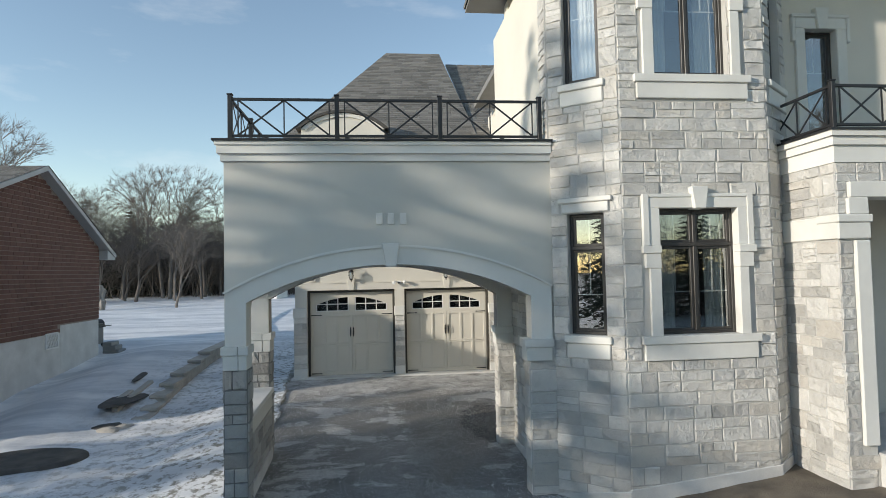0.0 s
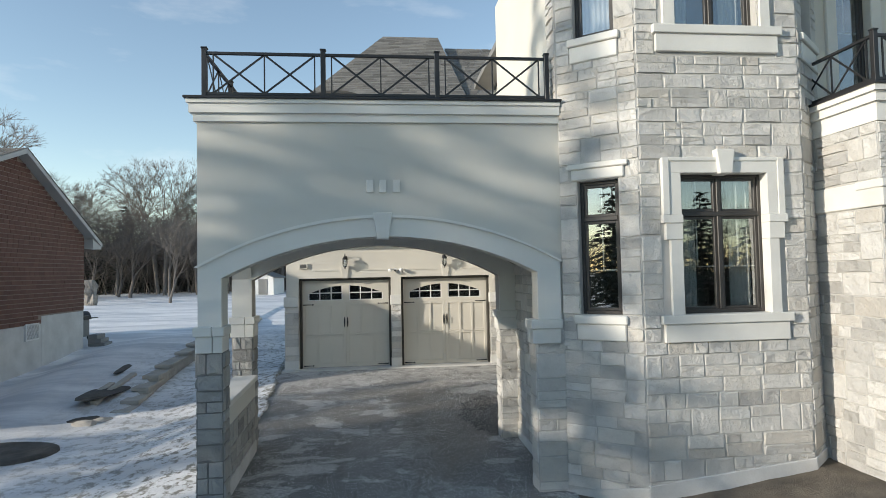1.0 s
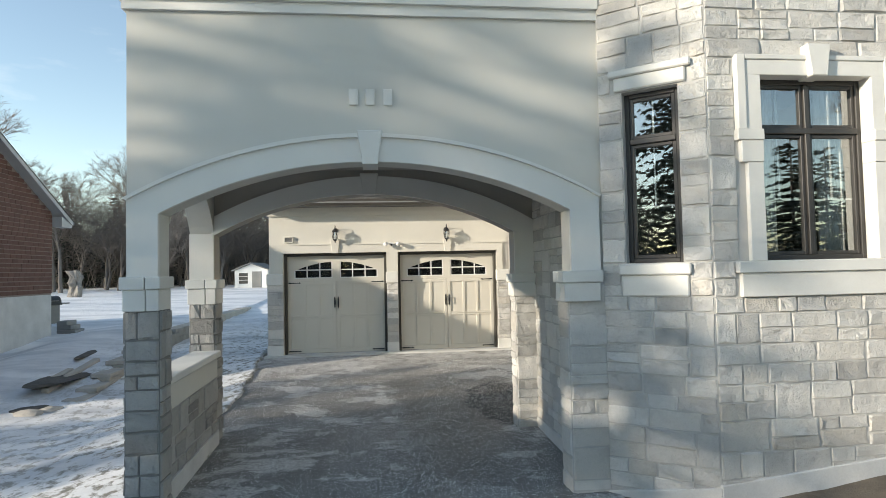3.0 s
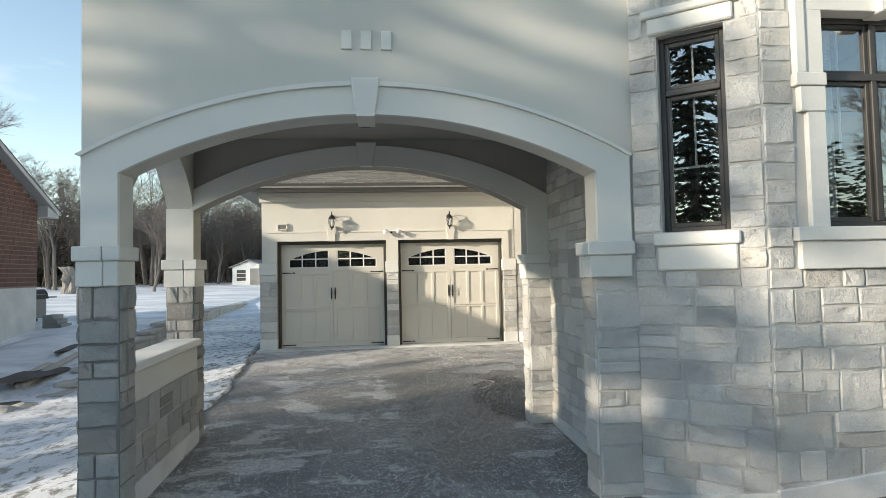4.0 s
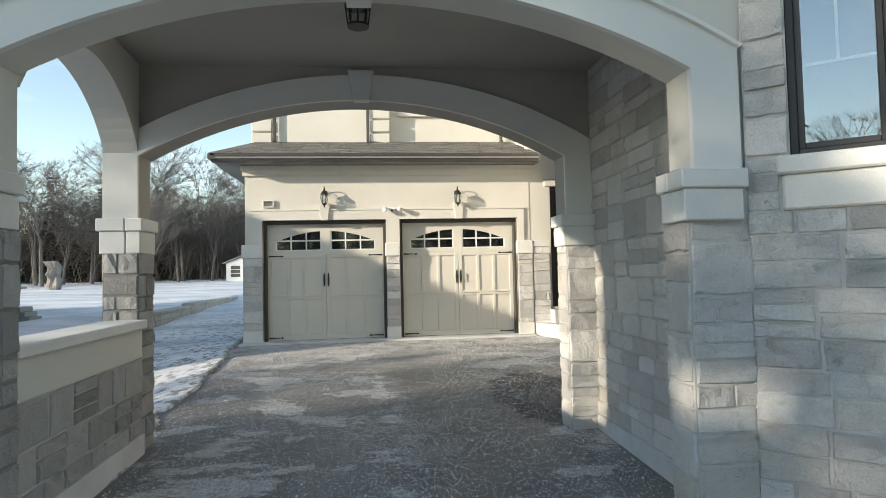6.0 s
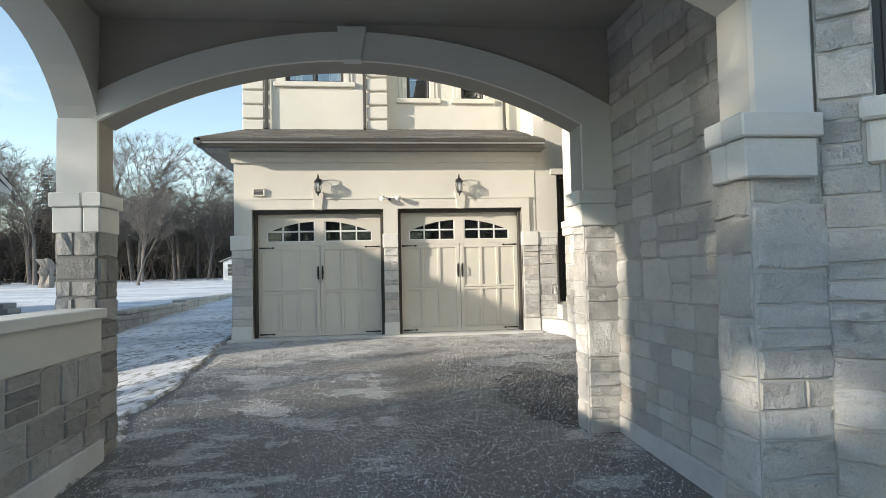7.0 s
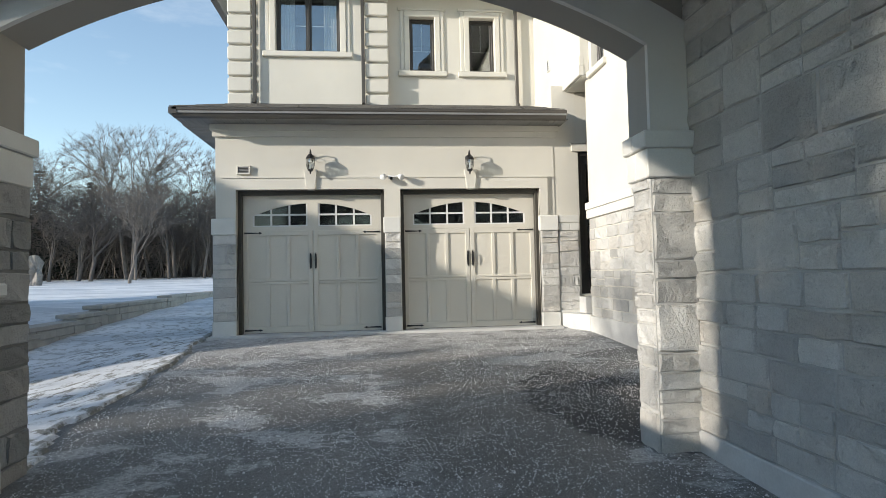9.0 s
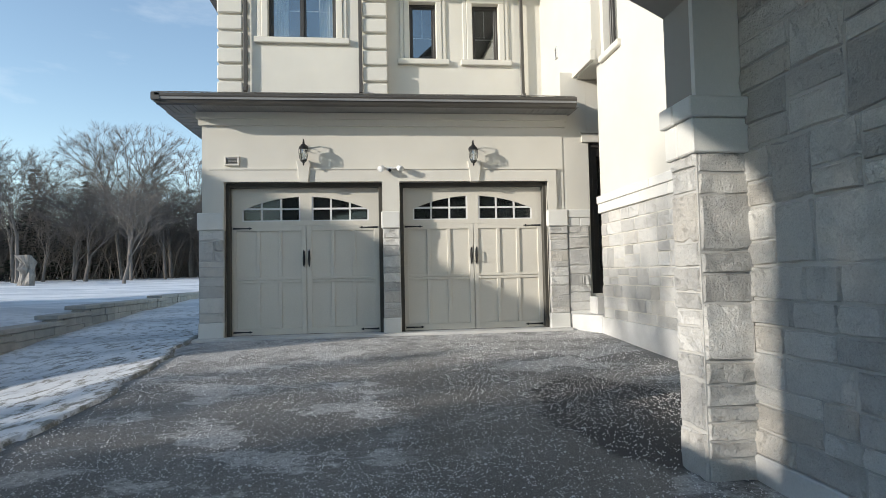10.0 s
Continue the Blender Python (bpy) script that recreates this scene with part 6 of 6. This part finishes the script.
def conifer(seed, height, radius, label, m=None, tiers=26, limbs=8, flake=1.0):
    rnd = random.Random(seed)
    tree = thing("conifer", label, "tree", m, "conifers")
    bm = bmesh.new()
    tube(bm, (0, 0, -0.4), (0, 0, height * 0.97), height * 0.018, 0.02, 7, False)
    part("trunk", bm, BARK, tree)
    verts, faces = [], []
    for t in range(tiers):
        f = t / tiers
        z = height * (0.1 + 0.88 * f)
        R = radius * (1 - f) ** 0.85 + 0.12
        for k in range(limbs if f < 0.7 else limbs * 2 // 3):
            a = rnd.uniform(0, 2 * math.pi)
            L = R * rnd.uniform(0.65, 1.15)
            ca, sa = math.cos(a), math.sin(a)
            n = max(2, int(L / (0.28 * flake)))
            for j in range(n):
                u = (j + 0.7) / n
                cx, cy, cz = ca * L * u, sa * L * u, z + rnd.uniform(-0.1, 0.1) - 0.32 * L * u * u + 0.1 * u
                for _ in range(3):
                    s = rnd.uniform(0.12, 0.28) * (1.15 - 0.4 * u) * flake
                    b = a + rnd.uniform(-1.2, 1.2)
                    i = len(verts)
                    tx, ty = math.cos(b) * s * 1.8, math.sin(b) * s * 1.8
                    px, py = -math.sin(b) * s * 0.45, math.cos(b) * s * 0.45
                    dz = rnd.uniform(-0.12, 0.02)
                    verts += [(cx - tx * 0.3, cy - ty * 0.3, cz), (cx + px, cy + py, cz - 0.03), (cx + tx, cy + ty, cz + dz), (cx - px, cy - py, cz - 0.03), (cx, cy, cz + 0.06)]
                    faces += [(i, i + 1, i + 4), (i + 1, i + 2, i + 4), (i + 2, i + 3, i + 4), (i + 3, i, i + 4)]
    me = bpy.data.meshes.new("crown")
    me.from_pydata(verts, [], faces)
    me.materials.append(NEEDLE)
    cr = new("crown", me)
    cr.parent = tree
    return tree


def gz(x, y):
    return ground_z(x, y)


rnd = random.Random(21)
kinds = [bare_tree(101, 8.4, 0.75, BARK_PALE, "leafless pale-barked tree at the lawn edge", m=pose(-16.8, 50.0, 0.9)),
         bare_tree(102, 8.8, 0.68, BARK, "leafless dark-barked tree at the lawn edge", m=pose(-15.4, 52.5, 1.0)),
         bare_tree(103, 7.6, 0.85, BARK_PALE, "leafless spreading tree at the lawn edge", m=pose(-14.2, 42.6, 0.85), low=0.18, lean=0.3),
         bare_tree(104, 15.0, 0.6, BARK_PALE, "tall leafless tree behind the brick house", m=pose(-29.0, 44.0, 1.0), low=0.32),
         bare_tree(105, 9.0, 0.95, BARK, "leafless low-branched tree in the wood", m=pose(-21.5, 52.0, 1.0), low=0.14, lean=0.35)]
spots = [(-25, 51), (-31, 50), (-36, 47), (-19.5, 55), (-12.5, 57), (-10.0, 60), (-7.5, 58), (-23.5, 56), (-28, 57), (-34, 55), (-41, 50), (-46, 55), (-17.5, 58), (-5, 61), (-2, 64), (-14.5, 62), (-21, 61), (-38, 60), (-26, 63), (-32, 64), (-10.5, 66), (-6.8, 68), (-50, 60), (-44, 64), (-18, 66), (1, 68), (-3.5, 70), (-55, 50), (-33, 40), (-40, 42), (-22.5, 54), (-16, 55.5), (-13.6, 59), (-9, 63), (-19, 58.5), (-24.5, 59.5), (-27, 54.5), (-30, 61), (-12, 63.5), (-16.5, 61), (-20.5, 64), (-6, 64), (-35.5, 58), (-4, 66.5), (-20, 50.5), (-23, 48), (-26.5, 47), (-13, 53), (-18.2, 53), (-11, 55), (-8.6, 54.5), (-29, 52), (-24, 52.8), (-15, 57), (-6.2, 56), (-32.5, 46)]
for i, (x, y) in enumerate(spots):
    k = kinds[i % 5]
    s = rnd.uniform(1.1, 1.36) * (0.66 if i % 5 == 3 else 1)
    copy_thing(k, pose(x, y, gz(x, y) - 0.05, 0, 0, rnd.uniform(0, 360)) @ Matrix.Scale(s, 4))
cons = [conifer(301, 9.5, 2.6, "dark evergreen conifer in the wood edge", m=pose(-27.5, 58, 1.2)), conifer(302, 8.0, 2.9, "broad dark evergreen conifer in the wood edge", m=pose(-33, 57, 1.2), tiers=22)]
for i in range(30):
    x = -62 + i * 2.4 + rnd.uniform(-0.7, 0.7)
    y = (58.5 if x < -17 else 64) + rnd.uniform(-2, 5)
    s = rnd.uniform(0.75, 1.1) * (1.0 if x < -30 else (0.85 if x < -20 else 0.68))
    copy_thing(cons[i % 2], pose(x, y, gz(x, y) - 0.1, 0, 0, rnd.uniform(0, 360)) @ Matrix.Scale(s, 4))


def brush(name, label, n, xr, yr, hr, mat, seed):
    """Dense upright twigs of an undergrowth belt."""
    q = random.Random(seed)
    bm = bmesh.new()
    for _ in range(n):
        x, y = q.uniform(*xr), q.uniform(*yr)
        h = q.uniform(*hr)
        z = gz(x, y) - 0.05
        p = Vector((x, y, z))
        d = Vector((q.uniform(-0.5, 0.5), q.uniform(-0.4, 0.4), 1))
        r = 0.008 + h * 0.0032
        e = p + d * h * 0.55
        tube(bm, p, e, r, r * 0.7, 3, False)
        for k in range(7):
            d2 = d + Vector((q.uniform(-1.4, 1.4), q.uniform(-0.9, 0.9), q.uniform(-0.9, 0.2)))
            f = p + (e - p) * (0.35 + 0.65 * k / 6)
            tube(bm, f, f + d2 * h * 0.3, r * 0.5, r * 0.15, 3, False)
    ob = part(name, bm, mat, None)
    tagged(ob, label, "brush", "", "stuff")


brush("undergrowth", "dense leafless undergrowth along the wood edge", 7000, (-62, 2), (56, 76), (3.0, 8.8), BARK_DARK, 31)
brush("far_wood", "distant leafless wooded rise", 2000, (-40, 4), (92, 108), (5.5, 10.0), BARK, 37)
brush("tall_weeds", "dry pale stalks at the lawn's far edge", 500, (-13, -4), (56, 60), (0.5, 1.4), BARK_PALE, 33)

# trees beside and across the street, which shade the house front and show in its windows
thin = conifer(303, 9.5, 2.6, "thin dark spruce beside the street", m=pose(-20.0, -9.0, -0.7), tiers=34, limbs=7)
for i, (x, y, h, r) in enumerate(((-13.0, 1.55, 11.6, 2.2), (-13.4, 2.5, 12.0, 2.2), (-13.0, 3.25, 10.6, 1.6), (-14.2, 2.6, 11.0, 1.25), (-13.0, 4.2, 4.2, 1.2), (-13.0, 6.3, 5.4, 1.6), (-13.2, 7.9, 5.0, 1.6), (-13.0, 9.2, 4.6, 1.5))):
    c = copy_thing(thin, pose(x, y, gz(x, y) - 0.1, 0, 0, 40 * i) @ Matrix.Diagonal((r / 2.6, r / 2.6, h / 9.5, 1)))
    tagged(c, "tall dark spruce beside the street")
copy_thing(kinds[2], pose(-17.5, -17.5, -0.8, 0, 0, 80) @ Matrix.Scale(1.3, 4))
conifer(304, 13.8, 3.4, "tall drooping spruce in the front garden", m=pose(-9.2, -3.5, -0.7), tiers=44, limbs=9, flake=0.6)
copy_thing(kinds[1], pose(-14.2, 6.2, -0.6, 0, 0, 50) @ Matrix.Scale(1.15, 4))
for i in range(30):
    x, y = -46 + i * 3.0 + rnd.uniform(-1, 1), -26 + rnd.uniform(-4, 3)
    copy_thing(cons[i % 2] if i % 4 and x > -14 else kinds[i % 5], pose(x, y, -0.9, 0, 0, 70 * i) @ Matrix.Scale(rnd.uniform(1.15, 1.6) if x > 5 else rnd.uniform(0.8, 1.2), 4))


brush("street_thicket", "leafless thicket across the street", 2400, (-50, 60), (-36, -25), (3.5, 8.0), BARK, 35)


# ---- stones of the walls ----
def stone_mesh(seed, rough, mat):
    """A block of unit size with a split, uneven face towards -y and worn arrises."""
    q = random.Random(seed)
    vs, fs = [], []
    front = {}
    for i, u in enumerate((0.03, 0.34, 0.68, 0.97)):
        for j, w in enumerate((0.05, 0.5, 0.95)):
            inner = 0 < i < 3 or j == 1
            front[i, j] = len(vs)
            ju = q.uniform(-0.04, 0.04) if 0 < i < 3 else q.uniform(-0.012, 0.03) * (1 if i == 0 else -1)
            jw = q.uniform(-0.06, 0.06) if j == 1 else q.uniform(-0.03, 0.05) * (1 if j == 0 else -1)
            vs.append((u + ju, -1.0 + q.uniform(-rough, rough) * (1.3 if inner else 0.5), w + jw))
    for i in range(3):
        for j in range(2):
            fs.append((front[i, j], front[i + 1, j], front[i + 1, j + 1], front[i, j + 1]))
    rim = [front[0, 0], front[1, 0], front[2, 0], front[3, 0], front[3, 1], front[3, 2], front[2, 2], front[1, 2], front[0, 2], front[0, 1]]
    coords = [(0, 0), (0.34, 0), (0.68, 0), (1, 0), (1, 0.5), (1, 1), (0.68, 1), (0.34, 1), (0, 1), (0, 0.5)]
    back_ring = []
    for u, w in coords:
        back_ring.append(len(vs))
        vs.append((u + q.uniform(-0.012, 0.012), 0.4, w + q.uniform(-0.03, 0.03)))
    for k in range(10):
        l = (k + 1) % 10
        fs.append((rim[l], rim[k], back_ring[k], back_ring[l]))
    me = bpy.data.meshes.new("stone")
    me.from_pydata(vs, [], fs)
    me.materials.append(mat)
    return me


STONES = [stone_mesh(500 + i, 0.6, STONE) for i in range(16)]
SHADED_STONES = [stone_mesh(600 + i, 0.5, STONE_SHADED) for i in range(10)]


def free_spans(width, z0, z1, holes):
    spans = [(0.0, width)]
    for h in holes:
        if h[2] < z1 - 1e-4 and h[3] > z0 + 1e-4:
            nxt = []
            for a, b in spans:
                if h[1] <= a or h[0] >= b:
                    nxt.append((a, b))
                else:
                    if h[0] - a > 0.03:
                        nxt.append((a, h[0]))
                    if b - h[1] > 0.03:
                        nxt.append((h[1], b))
            spans = nxt
    return spans


def lay(core, width, z0, z1, holes, m, q, pier_face=False, deep=False):
    """Coursed random ashlar: courses of mixed height, some blocks split in two."""
    inv = core.matrix_world.inverted()
    # left piers and low wall take the stones with shade in their tones
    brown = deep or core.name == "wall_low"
    levels = sorted({z0, z1, *[z for h in holes for z in h[2:4] if z0 < z < z1]})
    for lo, hi in zip(levels, levels[1:]):
        z = lo
        while z < hi - 1e-3:
            h = q.choice((0.13, 0.19, 0.2, 0.26)) if pier_face else q.choice((0.14, 0.18, 0.24, 0.28, 0.32))
            if hi - z < 0.36:
                h = hi - z if hi - z < 0.33 else (hi - z) / 2
            elif hi - z - h < 0.09:
                h = (hi - z) / 2
            for a, b in free_spans(width, z, z + h, holes):
                u = a
                while u < b - 1e-3:
                    if pier_face:
                        w = width * (q.choice((0.36, 0.42, 0.6, 1.0)) if u == a else 1)
                    else:
                        w = q.uniform(0.22, 0.56)
                    if b - u - w < 0.14:
                        w = b - u
                    if w > 0.75 and not pier_face:
                        w *= 0.5
                    cuts = [1.0] if pier_face or h < 0.19 else q.choice(([1.0], [1.0], [0.58, 1.0], [0.42, 1.0], [0.5, 1.0], [0.34, 0.7, 1.0] if h > 0.27 else [0.62, 1.0]))
                    low = 0.0
                    for top in cuts:
                        hh = (top - low) * h
                        parts = [(u, w)]
                        if not pier_face and w > 0.4 and q.random() < (0.45 if hh < 0.14 else 0.25):
                            k = q.uniform(0.35, 0.65)
                            parts = [(u, w * k), (u + w * k, w * (1 - k))]
                        for x, ww in parts:
                            g = 0.006 if deep else q.uniform(0.003, 0.005)
                            ob = new("stone", q.choice(SHADED_STONES if brown else STONES))
                            ob.parent = core
                            ob.matrix_parent_inverse = inv
                            proud = q.uniform(0.011, 0.019) if deep else q.uniform(0.007, 0.018)
                            ob.matrix_basis = m @ Matrix.Translation((x + g, 0, z + low * h + g)) @ pose(0, 0, 0, 0, q.uniform(-0.5, 0.5), 0) @ Matrix.Diagonal((ww - 2 * g, proud, hh - 2 * g, 1))
                        low = top
                    u += w
            z += h


q = random.Random(77)
for job in STONE_JOBS:
    core, width, z0, z1, holes = job[:5]
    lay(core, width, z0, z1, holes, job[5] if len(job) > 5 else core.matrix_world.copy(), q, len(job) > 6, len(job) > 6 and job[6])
